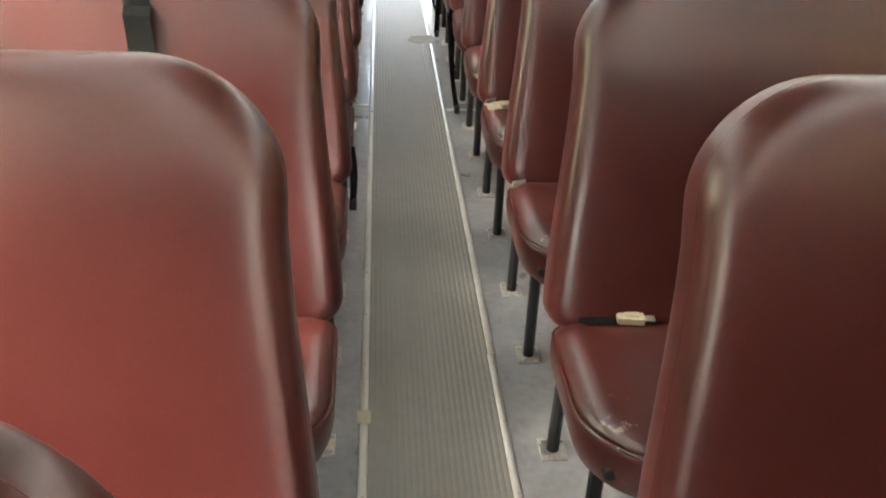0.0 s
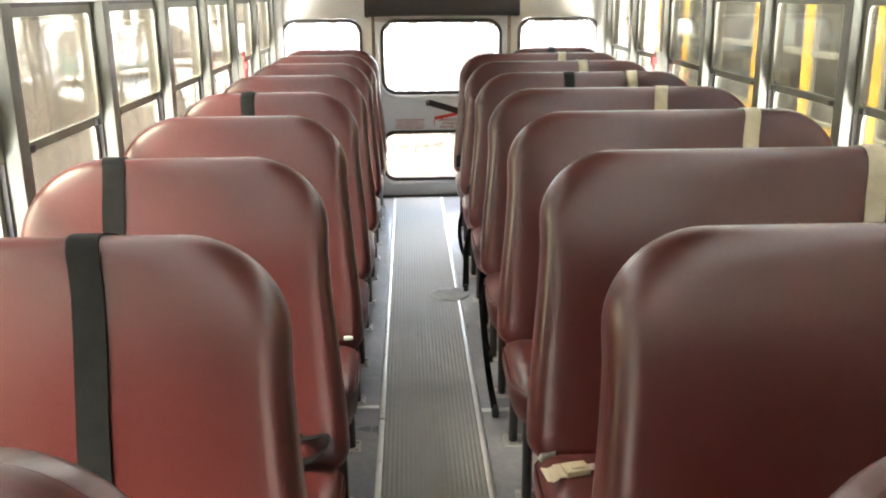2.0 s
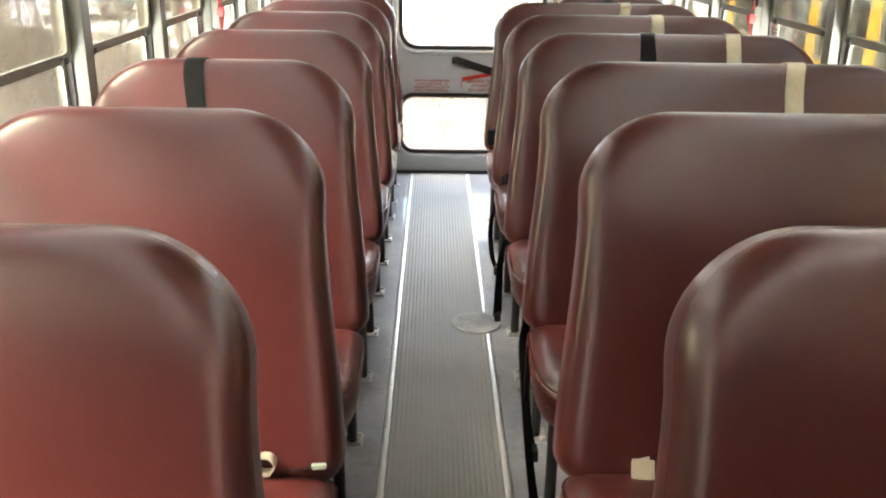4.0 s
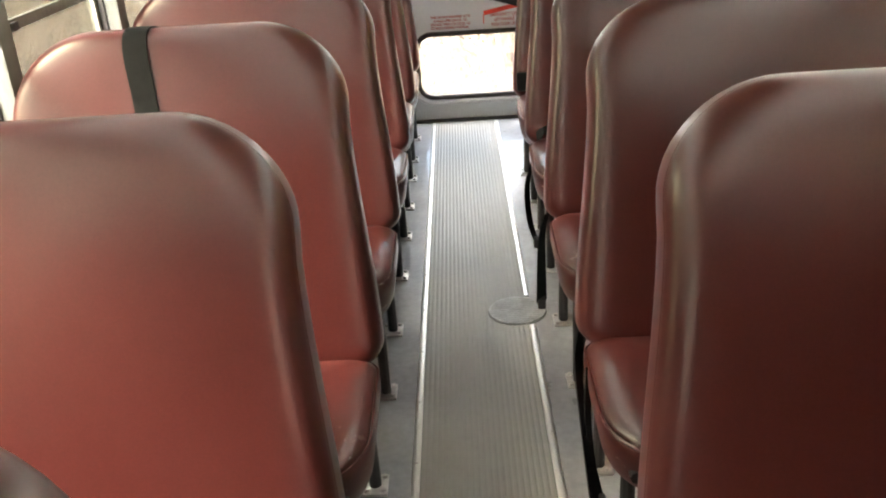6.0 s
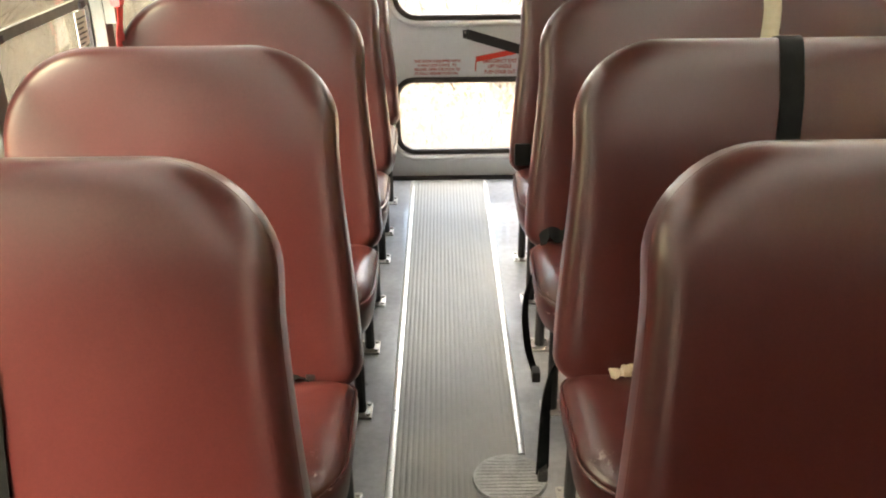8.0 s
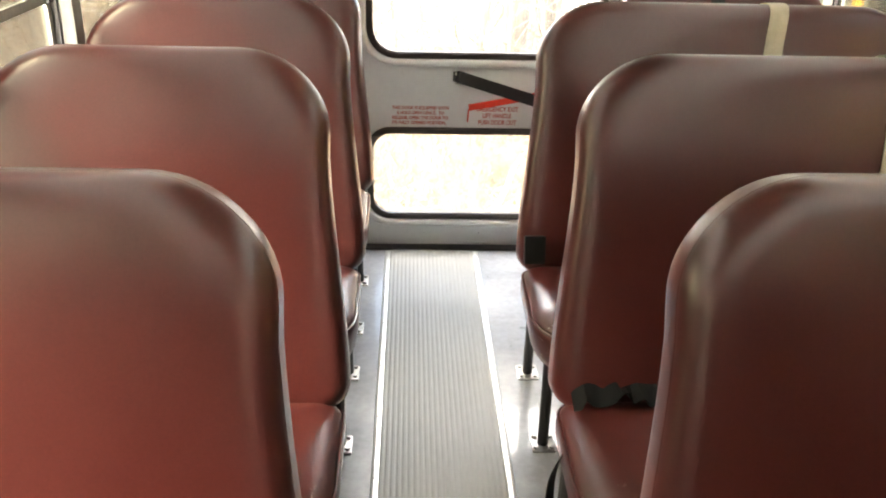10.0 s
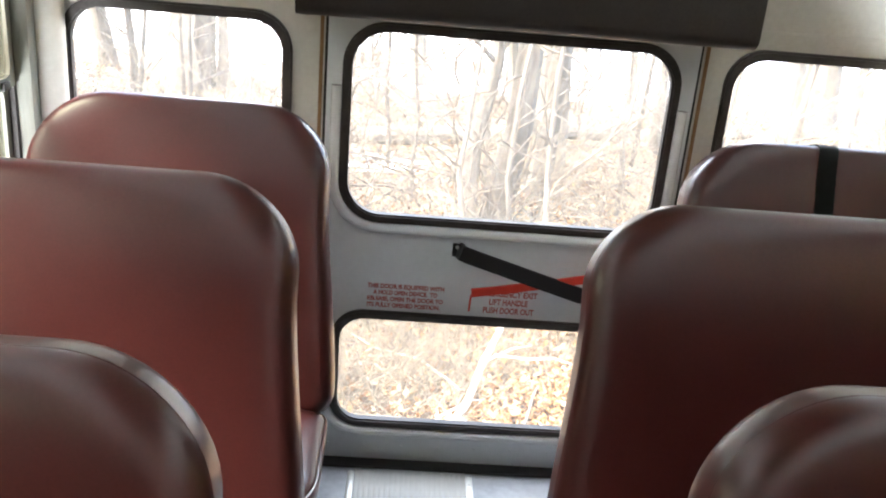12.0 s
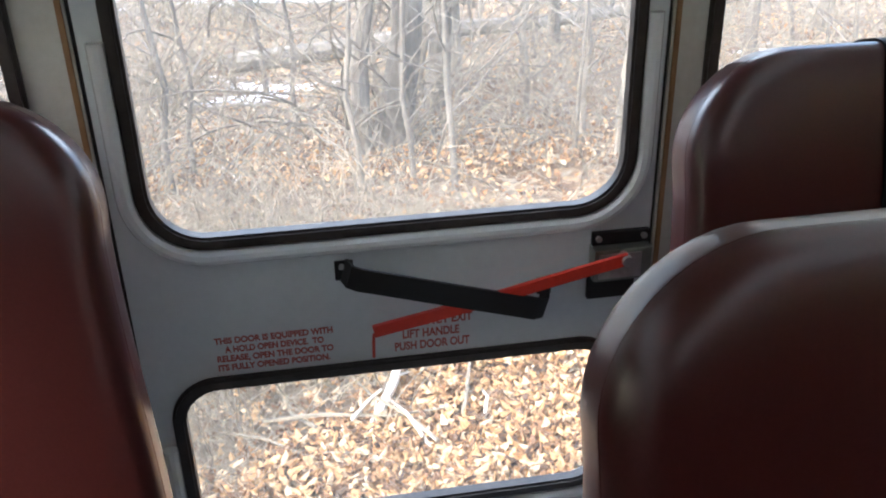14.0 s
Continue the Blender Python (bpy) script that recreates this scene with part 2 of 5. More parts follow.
def ground_material():
    """Leaf litter with bare earth, and patches of old snow further off."""
    m, nodes, links, bsdf = nodes_of("leaf_litter_ground")
    co = nodes.new("ShaderNodeTexCoord")
    vor = nodes.new("ShaderNodeTexVoronoi")
    vor.inputs["Scale"].default_value = 11.0
    links.new(co.outputs["Object"], vor.inputs["Vector"])
    sep = nodes.new("ShaderNodeSeparateColor")
    links.new(vor.outputs["Color"], sep.inputs[0])
    leaf = ramp_node(nodes, links, sep.outputs[0], [
        (0.0, (0.062, 0.035, 0.020)), (0.35, (0.150, 0.094, 0.050)), (0.7, (0.225, 0.156, 0.090)), (1.0, (0.290, 0.238, 0.172))])
    big = noise_node(nodes, links, 0.5, 6.0, 0.65)
    earth = nodes.new("ShaderNodeMix")
    earth.data_type = 'RGBA'
    er = ramp_node(nodes, links, big.outputs[0], [(0.42, (0, 0, 0)), (0.62, (1, 1, 1))])
    links.new(er.outputs[0], earth.inputs[0])
    links.new(leaf.outputs[0], earth.inputs[6])
    earth.inputs[7].default_value = (0.15, 0.12, 0.085, 1)
    sn = noise_node(nodes, links, 0.33, 7.0, 0.68, (0.6, 1.4, 1))
    pos = nodes.new("ShaderNodeSeparateXYZ")
    links.new(co.outputs["Object"], pos.inputs[0])
    far = nodes.new("ShaderNodeMapRange")
    far.inputs[1].default_value, far.inputs[2].default_value = 11.5, 26.0
    far.inputs[3].default_value, far.inputs[4].default_value = -0.13, 0.15
    links.new(pos.outputs[1], far.inputs[0])
    add = nodes.new("ShaderNodeMath")
    links.new(sn.outputs[0], add.inputs[0])
    links.new(far.outputs[0], add.inputs[1])
    sr = ramp_node(nodes, links, add.outputs[0], [(0.535, (0, 0, 0)), (0.575, (1, 1, 1))])
    snow = nodes.new("ShaderNodeMix")
    snow.data_type = 'RGBA'
    links.new(sr.outputs[0], snow.inputs[0])
    links.new(earth.outputs[2], snow.inputs[6])
    snow.inputs[7].default_value = (0.80, 0.81, 0.83, 1)
    links.new(snow.outputs[2], bsdf.inputs["Base Color"])
    bsdf.inputs["Roughness"].default_value = 0.85
    bp = nodes.new("ShaderNodeBump")
    bp.inputs["Strength"].default_value, bp.inputs["Distance"].default_value = 0.8, 0.04
    links.new(vor.outputs["Distance"], bp.inputs["Height"])
    links.new(bp.outputs[0], bsdf.inputs["Normal"])
    return m


LEAF = leaf_material()
GROUND = ground_material()


# ---- mesh helpers ----
def part(name, bm, material, parent=None, label="", angle=35):
    """One mesh object from a bmesh, under a thing or part where one is given."""
    bmesh.ops.recalc_face_normals(bm, faces=bm.faces)
    me = bpy.data.meshes.new(name)
    bm.to_mesh(me)
    bm.free()
    me.materials.append(material)
    me.shade_smooth()
    me.set_sharp_from_angle(angle=radians(angle))
    ob = new(name, me)
    if parent:
        ob.parent = parent
    if label:
        ob["label"] = label
    return ob


def share(name, ob, parent, m):
    """Another object on the mesh of ob."""
    o = new(name, ob.data)
    o.parent = parent
    o.matrix_basis = m
    return o


def thing(name, x, y, z, label, category, group="", kind=""):
    e = new(name)
    e.empty_display_size = 0.1
    e.location = (x, y, z)
    return tagged(e, label, category, group, kind)


def box(bm, x0, x1, y0, y1, z0, z1, bevel=0.0, turn=None):
    m = Matrix.Translation(((x0 + x1) / 2, (y0 + y1) / 2, (z0 + z1) / 2))
    if turn is not None:
        m = m @ turn
    r = bmesh.ops.create_cube(bm, size=1, matrix=m @ Matrix.Diagonal((x1 - x0, y1 - y0, z1 - z0, 1)))
    if bevel:
        es = list({e for v in r["verts"] for e in v.link_edges})
        bmesh.ops.bevel(bm, geom=es, offset=bevel, segments=2, profile=0.7, affect='EDGES')
    return bm


def boxed(*a, **k):
    return box(bmesh.new(), *a, **k)


def rod(bm, a, b, r0, r1=None, n=10):
    a, b = Vector(a), Vector(b)
    r1 = r0 if r1 is None else r1
    q = (b - a).to_track_quat('Z', 'Y')
    rings = []
    for p, r in ((a, r0), (b, r1)):
        rings.append([bm.verts.new(p + q @ Vector((math.cos(i * 2 * math.pi / n) * r, math.sin(i * 2 * math.pi / n) * r, 0))) for i in range(n)])
    for i in range(n):
        bm.faces.new((rings[0][i], rings[0][(i + 1) % n], rings[1][(i + 1) % n], rings[1][i]))
    bm.faces.new(rings[0][::-1])
    bm.faces.new(rings[1])
    return bm


def tube(bm, pts, radii, n=6, closed=False):
    """A tube along points, with a radius at each."""
    pts = [Vector(p) for p in pts]
    k = len(pts)
    rings = []
    side = None
    for i, p in enumerate(pts):
        d = (pts[(i + 1) % k] - pts[i - 1]) if closed else (pts[min(i + 1, k - 1)] - pts[max(i - 1, 0)])
        d.normalize()
        if side is None:
            side = d.orthogonal().normalized()
        side = (side - d * side.dot(d)).normalized()
        up = d.cross(side)
        r = radii[i] if isinstance(radii, (list, tuple)) else radii
        rings.append([bm.verts.new(p + (side * math.cos(j * 2 * math.pi / n) + up * math.sin(j * 2 * math.pi / n)) * r) for j in range(n)])
    for i in range(k if closed else k - 1):
        a, b = rings[i], rings[(i + 1) % k]
        for j in range(n):
            bm.faces.new((a[j], a[(j + 1) % n], b[(j + 1) % n], b[j]))
    if not closed:
        bm.faces.new(rings[0][::-1])
        bm.faces.new(rings[-1])
    return bm


def rounded(corners, radii, n=12):
    """The outline of a polygon whose corners are rounded."""
    out = []
    k = len(corners)
    for i in range(k):
        c = Vector(corners[i])
        a, b = (Vector(corners[i - 1]) - c).normalized(), (Vector(corners[(i + 1) % k]) - c).normalized()
        r = radii[i]
        p0, p2 = c + a * r, c + b * r
        w = 0.7071
        for j in range(n + 1):
            t = j / n
            d = (1 - t) ** 2 + 2 * w * t * (1 - t) + t * t
            out.append((p0 * (1 - t) ** 2 + c * (2 * w * t * (1 - t)) + p2 * t * t) / d)
    return out


def rect_outline(x0, x1, z0, z1, r, n=9):
    return rounded([(x0, z0), (x1, z0), (x1, z1), (x0, z1)], [r] * 4, n)


def padded(ring, prof, place):
    """A padded form: the outline ring(d), drawn in by d, at each step (d, w) of its profile; place() puts (u, v, w) into space."""
    bm = bmesh.new()
    rings = [[bm.verts.new(place(p[0], p[1], w)) for p in ring(d)] for d, w in prof]
    k = len(rings[0])
    for a, b in zip(rings, rings[1:]):
        for j in range(k):
            bm.faces.new((a[j], a[(j + 1) % k], b[(j + 1) % k], b[j]))
    bm.faces.new(rings[0])
    bm.faces.new(rings[-1])
    return bm


def drawn_in(corners, radii, d, fine=(6, 10, 10, 10)):
    """A rounded four-cornered outline drawn in by d, its straight sides cut into short steps."""
    sx, sy = [1, -1, -1, 1], [1, 1, -1, -1]
    n = 12
    pts = rounded([(c[0] + sx[i] * d, c[1] + sy[i] * d) for i, c in enumerate(corners)], [max(r - d * 0.75, 0.012) for r in radii], n)
    out = []
    for i in range(4):
        arc = pts[i * (n + 1):(i + 1) * (n + 1)]
        nxt = pts[((i + 1) % 4) * (n + 1)]
        out += arc + [arc[-1].lerp(nxt, k / fine[i]) for k in range(1, fine[i])]
    return out


def eased(x):
    x = min(1.0, max(0.0, x))
    return x * x * (3 - 2 * x)


def holed_plate(outer, holes, place, thick):
    """A flat plate with openings cut through it; place(u, v, w)."""
    bm = bmesh.new()
    es = []
    for loop in [outer] + holes:
        vs = [bm.verts.new((p[0], p[1], 0)) for p in loop]
        es += [bm.edges.new((vs[i], vs[(i + 1) % len(vs)])) for i in range(len(vs))]
    bmesh.ops.triangle_fill(bm, use_beauty=True, use_dissolve=False, edges=es)
    ext = bmesh.ops.extrude_face_region(bm, geom=bm.faces[:])
    for v in ext["geom"]:
        if isinstance(v, bmesh.types.BMVert):
            v.co.z += thick
    for v in bm.verts:
        v.co = place(v.co.x, v.co.y, v.co.z)
    return bm


def frame_ring(outer, inner, place, w0, w1):
    """A band between two outlines with the same number of points."""
    bm = bmesh.new()
    loops = [[bm.verts.new(place(p[0], p[1], w)) for p in o] for o, w in ((outer, w0), (outer, w1), (inner, w1), (inner, w0))]
    k = len(outer)
    for a in range(4):
        b = loops[(a + 1) % 4]
        for j in range(k):
            bm.faces.new((loops[a][j], loops[a][(j + 1) % k], b[(j + 1) % k], b[j]))
    return bm


def ribbon(bm, pts, width, thick=0.0022, axis=(1, 0, 0)):
    """A strap of webbing along points, its width along the given axis at each."""
    pts = [Vector(p) for p in pts]
    k = len(pts)
    rows = []
    for i, p in enumerate(pts):
        ax = Vector(axis[i] if isinstance(axis, list) else axis).normalized()
        d = (pts[min(i + 1, k - 1)] - pts[max(i - 1, 0)]).normalized()
        nn = ax.cross(d).normalized()
        rows.append([bm.verts.new(p + ax * sx * width / 2 + nn * sn * thick / 2) for sx, sn in ((-1, -1), (1, -1), (1, 1), (-1, 1))])
    for a, b in zip(rows, rows[1:]):
        for j in range(4):
            bm.faces.new((a[j], a[(j + 1) % 4], b[(j + 1) % 4], b[j]))
    bm.faces.new(rows[0][::-1])
    bm.faces.new(rows[-1])
    return bm


# ---- the plan of the bus ----
XL, XR = -0.962, 1.312          # inner faces of the side walls
Y0, YD = -3.3, 7.052            # front wall and rear door
SILL, RAIL, HEAD = 0.71, 1.047, 1.385
POSTS = [4.225 + 0.683 * k for k in range(-11, 5)]
upright = lambda u, v, w: Vector((u, YD + w, v))

# floor
tagged(part("floor", boxed(XL - 0.05, XR + 0.05, Y0, YD + 0.05, -0.06, 0.0), RUBBER_FLOOR),
       "worn blue-grey smooth rubber floor beside the aisle", "floor", kind="structure")

# ribbed aisle mat
bm = bmesh.new()
ribs = 22
pitch = 0.314 / ribs
prof = [(-0.157, 0.0005)]
for i in range(ribs):
    x = -0.157 + i * pitch
    prof += [(x + pitch * 0.12, 0.001), (x + pitch * 0.30, 0.0020), (x + pitch * 0.70, 0.0020), (x + pitch * 0.88, 0.001)]
prof.append((0.157, 0.0005))
ys = [Y0 + 0.02 + i * (YD - 0.03 - Y0) / 40 for i in range(41)]
rows = [[bm.verts.new((x, y, z)) for x, z in prof] for y in ys]
for a, b in zip(rows, rows[1:]):
    for j in range(len(prof) - 1):
        bm.faces.new((a[j], a[j + 1], b[j + 1], b[j]))
tagged(part("aisle_mat", bm, RIBBED, angle=20), "dark grey ribbed rubber aisle runner, dusty and worn", "mat", kind="structure")


def strip(name, x, y0, y1, label):
    """An aluminium edge strip with a shallow crown and screws."""
    t = thing(name, x, (y0 + y1) / 2, 0, label, "trim", kind="structure")
    bm = bmesh.new()
    pr = [(-0.010, 0.0), (-0.0085, 0.004), (-0.004, 0.0058), (0.004, 0.0058), (0.0085, 0.004), (0.010, 0.0)]
    h = (y1 - y0) / 2
    r0, r1 = [[bm.verts.new((px, yy, pz)) for px, pz in pr] for yy in (-h, h)]
    for j in range(5):
        bm.faces.new((r0[j], r0[j + 1], r1[j + 1], r1[j]))
    bm.faces.new(r0)
    bm.faces.new(r1)
    part("rail", bm, ALU, t)
    first = None
    n = max(2, int((y1 - y0) / 0.23))
    for i in range(n):
        yy = -h + 0.04 + i * (2 * h - 0.08) / (n - 1)
        if first is None:
            b = bmesh.new()
            rod(b, (0, 0, 0), (0, 0, 0.0016), 0.0042, 0.003, 8)
            first = part("screw", b, ZINC, t)
            first.matrix_basis = Matrix.Translation((0, yy, 0.0056))
        else:
            share("screw", first, t, Matrix.Translation((0, yy, 0.0056)))


strip("trim", -0.165, Y0 + 0.02, 3.545, "dull aluminium edge strip screwed along the aisle mat")
strip("trim", -0.165, 3.552, 6.985, "dull aluminium edge strip screwed along the aisle mat")
strip("trim", 0.165, Y0 + 0.02, 1.62, "dull aluminium edge strip screwed along the aisle mat")
strip("trim", 0.168, 1.627, 4.755, "dull aluminium edge strip ending at the round floor plate")
strip("trim", 0.165, 4.945, 6.985, "dull aluminium edge strip running to the rear door")
for x0, x1, y in ((-0.93, -0.178, 3.648), (0.18, 1.28, 3.605)):
    tagged(part("trim", boxed(x0, x1, y - 0.011, y + 0.011, 0.0, 0.0035, 0.001), ALU),
           "thin aluminium seam strip across the floor", "trim", kind="structure")
tagged(part("tape_patch", boxed(-0.181, -0.149, 1.335, 1.385, 0.0045, 0.0072, 0.001), TAN_WEB),
       "scrap of yellowed tape on the aisle strip", "tape")

# round access plate
plate = thing("floor_plate", 0.127, 4.848, 0.0, "round worn metal access plate with raised ribs in the floor", "plate")
bm = bmesh.new()
rod(bm, (0, 0, 0.0), (0, 0, 0.0078), 0.092, 0.089, 40)
part("disc", bm, PLATE, plate)
bm = bmesh.new()
for i in range(-6, 7):
    y = i * 0.0125
    h = math.sqrt(0.082 ** 2 - y * y)
    box(bm, -h, h, y - 0.0025, y + 0.0025, 0.0076, 0.0092)
part("ribs", bm, PLATE, plate)


# ---- side walls and windows ----
def side_wall(x_in, x_out, name, label):
    a, b = min(x_in, x_out), max(x_in, x_out)
    bm = bmesh.new()
    box(bm, a, b, Y0, YD + 0.05, -0.06, SILL - 0.001)
    box(bm, a, b, Y0, YD + 0.05, HEAD + 0.001, 1.52)
    s = 1 if x_out > x_in else -1
    lip = sorted((x_in - s * 0.018, x_in + s * 0.03))
    box(bm, lip[0], lip[1], Y0, YD, SILL - 0.03, SILL - 0.002, 0.006)
    box(bm, lip[0], lip[1], Y0, YD, HEAD + 0.002, HEAD + 0.035, 0.006)
    wall = tagged(part(name, bm, PAINT), label, "wall", kind="structure")
    first = None
    for y in POSTS:
        if first is None:
            p = bmesh.new()
            e = sorted((x_in - s * 0.022, x_out))
            box(p, e[0], e[1], -0.03, 0.03, SILL - 0.001, HEAD + 0.001, 0.008)
            first = part("pillar", p, FRAME, wall)
            first.matrix_basis = Matrix.Translation((0, y, 0))
        else:
            share("pillar", first, wall, Matrix.Translation((0, y, 0)))
    return wall


side_wall(XL, XL - 0.06, "wall_left", "cream painted steel side wall below and above the windows")
side_wall(XR, XR + 0.06, "wall_right", "cream painted steel side wall below and above the windows")


def make_window(s, y0, y1, number):
    """A two-sash bus window; s is the side it faces out to."""
    w = thing("window_%d" % number, (XL if s < 0 else XR) + s * 0.02, (y0 + y1) / 2, SILL,
              "split-sash bus window in an aluminium frame, dusty glass", "window", "side windows", "structure")
    h = (y1 - y0) / 2
    pl = lambda u, v, k: Vector((k * s, u, v))
    ht = HEAD - SILL
    rl = RAIL - SILL
    o = rect_outline(-h, h, 0, ht, 0.004, 1)
    i = rect_outline(-h + 0.010, h - 0.010, 0.010, ht - 0.010, 0.012, 1)
    part("seal", frame_ring(o, i, pl, -0.006, 0.03), GASKET, w)
    for nm, z0, z1, dep in (("upper_sash", rl - 0.012, ht - 0.010, -0.010), ("lower_sash", 0.010, rl + 0.004, 0.008)):
        o = rect_outline(-h + 0.011, h - 0.011, z0, z1, 0.004, 2)
        i = rect_outline(-h + 0.034, h - 0.034, z0 + 0.024, z1 - 0.022, 0.02, 2)
        sash = part(nm, frame_ring(o, i, pl, dep, dep + 0.018), FRAME, w)
        g = bmesh.new()
        xs = sorted(((dep + 0.007) * s, (dep + 0.010) * s))
        box(g, xs[0], xs[1], -h + 0.03, h - 0.03, z0 + 0.02, z1 - 0.018)
        part("pane", g, SIDE_GLASS, sash).visible_shadow = False
    lt = bmesh.new()
    for u in (-h + 0.07, h - 0.07):
        xs = sorted((-0.018 * s, -0.008 * s))
        box(lt, xs[0], xs[1], u - 0.015, u + 0.015, rl - 0.012, rl + 0.006, 0.002)
    part("latch", lt, BLACK_STEEL, w, "small black sash latches")
    return w


num = 1
for s in (-1, 1):
    for a, b in zip(POSTS, POSTS[1:]):
        make_window(s, a + 0.031, b - 0.031, num)
        num += 1

# ---- rear wall ----
XC = 0.176
outer = [(XL - 0.06, -0.06), (XR + 0.06, -0.06), (XR + 0.06, 1.52), (0.9, 1.82), (-0.55, 1.82), (XL - 0.06, 1.52)]
opening = [(-0.286, -0.02), (0.639, -0.02), (0.639, 1.32), (-0.286, 1.32)]
swl = rect_outline(-0.915, -0.365, 0.72, 1.235, 0.09)
swr = rect_outline(0.70, 1.268, 0.72, 1.235, 0.09)
wall_rear = tagged(part("wall_rear", holed_plate([Vector(p) for p in outer], [[Vector(p) for p in opening], swl, swr], upright, 0.055), PAINT),
                   "cream painted rear wall with a window beside each door post", "wall", kind="structure")


def rear_glass(name, x0, x1, z0, z1, r, parent=None, number=0, lip=None):
    """Glass in a rubber gasket."""
    if number:
        parent = tagged(new("window_%d" % number), "fixed rear window in a black rubber gasket", "window", "rear windows", "structure")
        parent.location = (0, 0, 0)
    o = rect_outline(x0 - 0.024, x1 + 0.024, z0 - 0.024, z1 + 0.024, r + 0.02)
    i = rect_outline(x0, x1, z0, z1, r)
    bm = frame_ring(o, i, upright, -0.012, 0.0135)
    bmesh.ops.bevel(bm, geom=[e for e in bm.edges if all(abs(v.co.y - (YD - 0.012)) < 1e-4 for v in e.verts)], offset=0.005, segments=2, affect='EDGES')
    part(name + "_gasket", bm, GASKET, parent, "black rubber gasket")
    if lip:
        ring = [upright(p[0], p[1], -0.009) for p in rect_outline(x0 - 0.036, x1 + 0.036, z0 - 0.036, z1 + 0.036, r + 0.035)]
        ring = [Vector((x0 - 0.036, YD - 0.009, z1 - r - 0.05))] + ring[:20] + [Vector((x1 + 0.036, YD - 0.009, z1 - r - 0.05))]
        part(name + "_flange", tube(bmesh.new(), ring, 0.0135, 10), lip, parent, "pressed painted flange")
    g = boxed(x0 - 0.01, x1 + 0.01, YD + 0.008, YD + 0.012, z0 - 0.01, z1 + 0.01)
    part(name + "_pane", g, GLASS, parent).visible_shadow = False
    return parent


rear_glass("rear", -0.89, -0.387, 0.745, 1.21, 0.075, None, 40)
rear_glass("rear", 0.724, 1.245, 0.745, 1.21, 0.075, None, 41)

# ---- rear emergency door ----
door = thing("door_1", XC, YD, 0, "pale grey rear emergency door with two gasketed windows", "door", kind="structure")
door.location = (0, 0, 0)
dp = holed_plate([Vector(p) for p in rect_outline(-0.279, 0.632, 0.004, 1.312, 0.02, 3)],
                 [rect_outline(-0.24, 0.594, 0.721, 1.229, 0.105), rect_outline(-0.242, 0.592, 0.113, 0.471, 0.085)], upright, 0.04)
part("door_panel", dp, DOOR_PAINT, door)
rear_glass("upper", -0.217, 0.571, 0.745, 1.205, 0.085, door, 0, FLANGE)
rear_glass("lower", -0.219, 0.569, 0.137, 0.447, 0.065, door, 0, FLANGE)
bm = bmesh.new()
for x0, x1 in ((-0.289, -0.277), (0.630, 0.643)):
    box(bm, x0, x1, YD + 0.006, YD + 0.05, 0.0, 1.32)
part("door_seal", bm, SEAL, door, "black rubber door seal")
for x0, x1 in ((-0.2985, -0.2895), (0.6435, 0.6525)):
    part("edge_strip", boxed(x0, x1, YD - 0.004, YD + 0.004, 0.0, 1.30, 0.001), RUST, door, "rust-stained strip along the door gap")
tagged(part("threshold", boxed(-0.36, 0.70, YD - 0.045, YD - 0.002, -0.002, 0.007, 0.002), SEAL), "dark rubber threshold at the rear door", "trim", kind="structure")
bm = bmesh.new()
for i in range(9):
    x = -0.24 + i * 0.105
    rod(bm, (x, YD - 0.004, 0.052), (x, YD + 0.001, 0.052), 0.003, 0.004, 8)
part("rivets", bm, DOOR_PAINT, door)

# black grab bar
bar = tagged(new("grab_bar"), "black flat steel grab bar bolted across the rear door", "grab bar")
bm = bmesh.new()
box(bm, 0.066, 0.098, YD - 0.008, YD - 0.0005, 0.643, 0.678, 0.002)
part("end_plate", bm, BLACK_STEEL, bar)
bm = bmesh.new()
box(bm, 0.424, 0.450, YD - 0.008, YD - 0.0005, 0.575, 0.606, 0.002)
part("end_plate", bm, BLACK_STEEL, bar)
bm = bmesh.new()
pts = [(0.082, YD - 0.006, 0.662), (0.090, YD - 0.045, 0.667), (0.104, YD - 0.052, 0.664), (0.26, YD - 0.052, 0.617), (0.412, YD - 0.052, 0.572),
       (0.428, YD - 0.045, 0.570), (0.437, YD - 0.006, 0.588)]
ribbon(bm, pts, 0.042, 0.006, (0.28, 0, 0.96))
part("bar", bm, BLACK_STEEL, bar)
for x, z in ((0.078, 0.67), (0.438, 0.598)):
    part("bolt", rod(bmesh.new(), (x, YD - 0.012, z), (x, YD - 0.006, z), 0.0055, 0.0045, 8), ZINC, bar)

# red release handle and its lock
handle = tagged(new("release_handle"), "red emergency release lever with a bent wire tip", "handle")
bm = bmesh.new()
pts = [(0.575, YD - 0.05, 0.652), (0.50, YD - 0.05, 0.637), (0.43, YD - 0.05, 0.622), (0.33, YD - 0.05, 0.600), (0.22, YD - 0.05, 0.578), (0.123, YD - 0.05, 0.560)]
ribbon(bm, pts, 0.022, 0.008, (-0.2, 0, 0.98))
part("lever", bm, RED, handle)
part("wire_tip", tube(bmesh.new(), [(0.132, YD - 0.05, 0.559), (0.1225, YD - 0.05, 0.553), (0.1215, YD - 0.05, 0.535), (0.1205, YD - 0.05, 0.508)], 0.0028, 6), RED, handle)
bm = bmesh.new()
rod(bm, (0.572, YD - 0.062, 0.651), (0.572, YD - 0.002, 0.651), 0.010, 0.010, 12)
part("pivot", bm, ZINC, handle)
lock = tagged(new("door_lock"), "grey steel door lock box with black bracket plates", "lock")
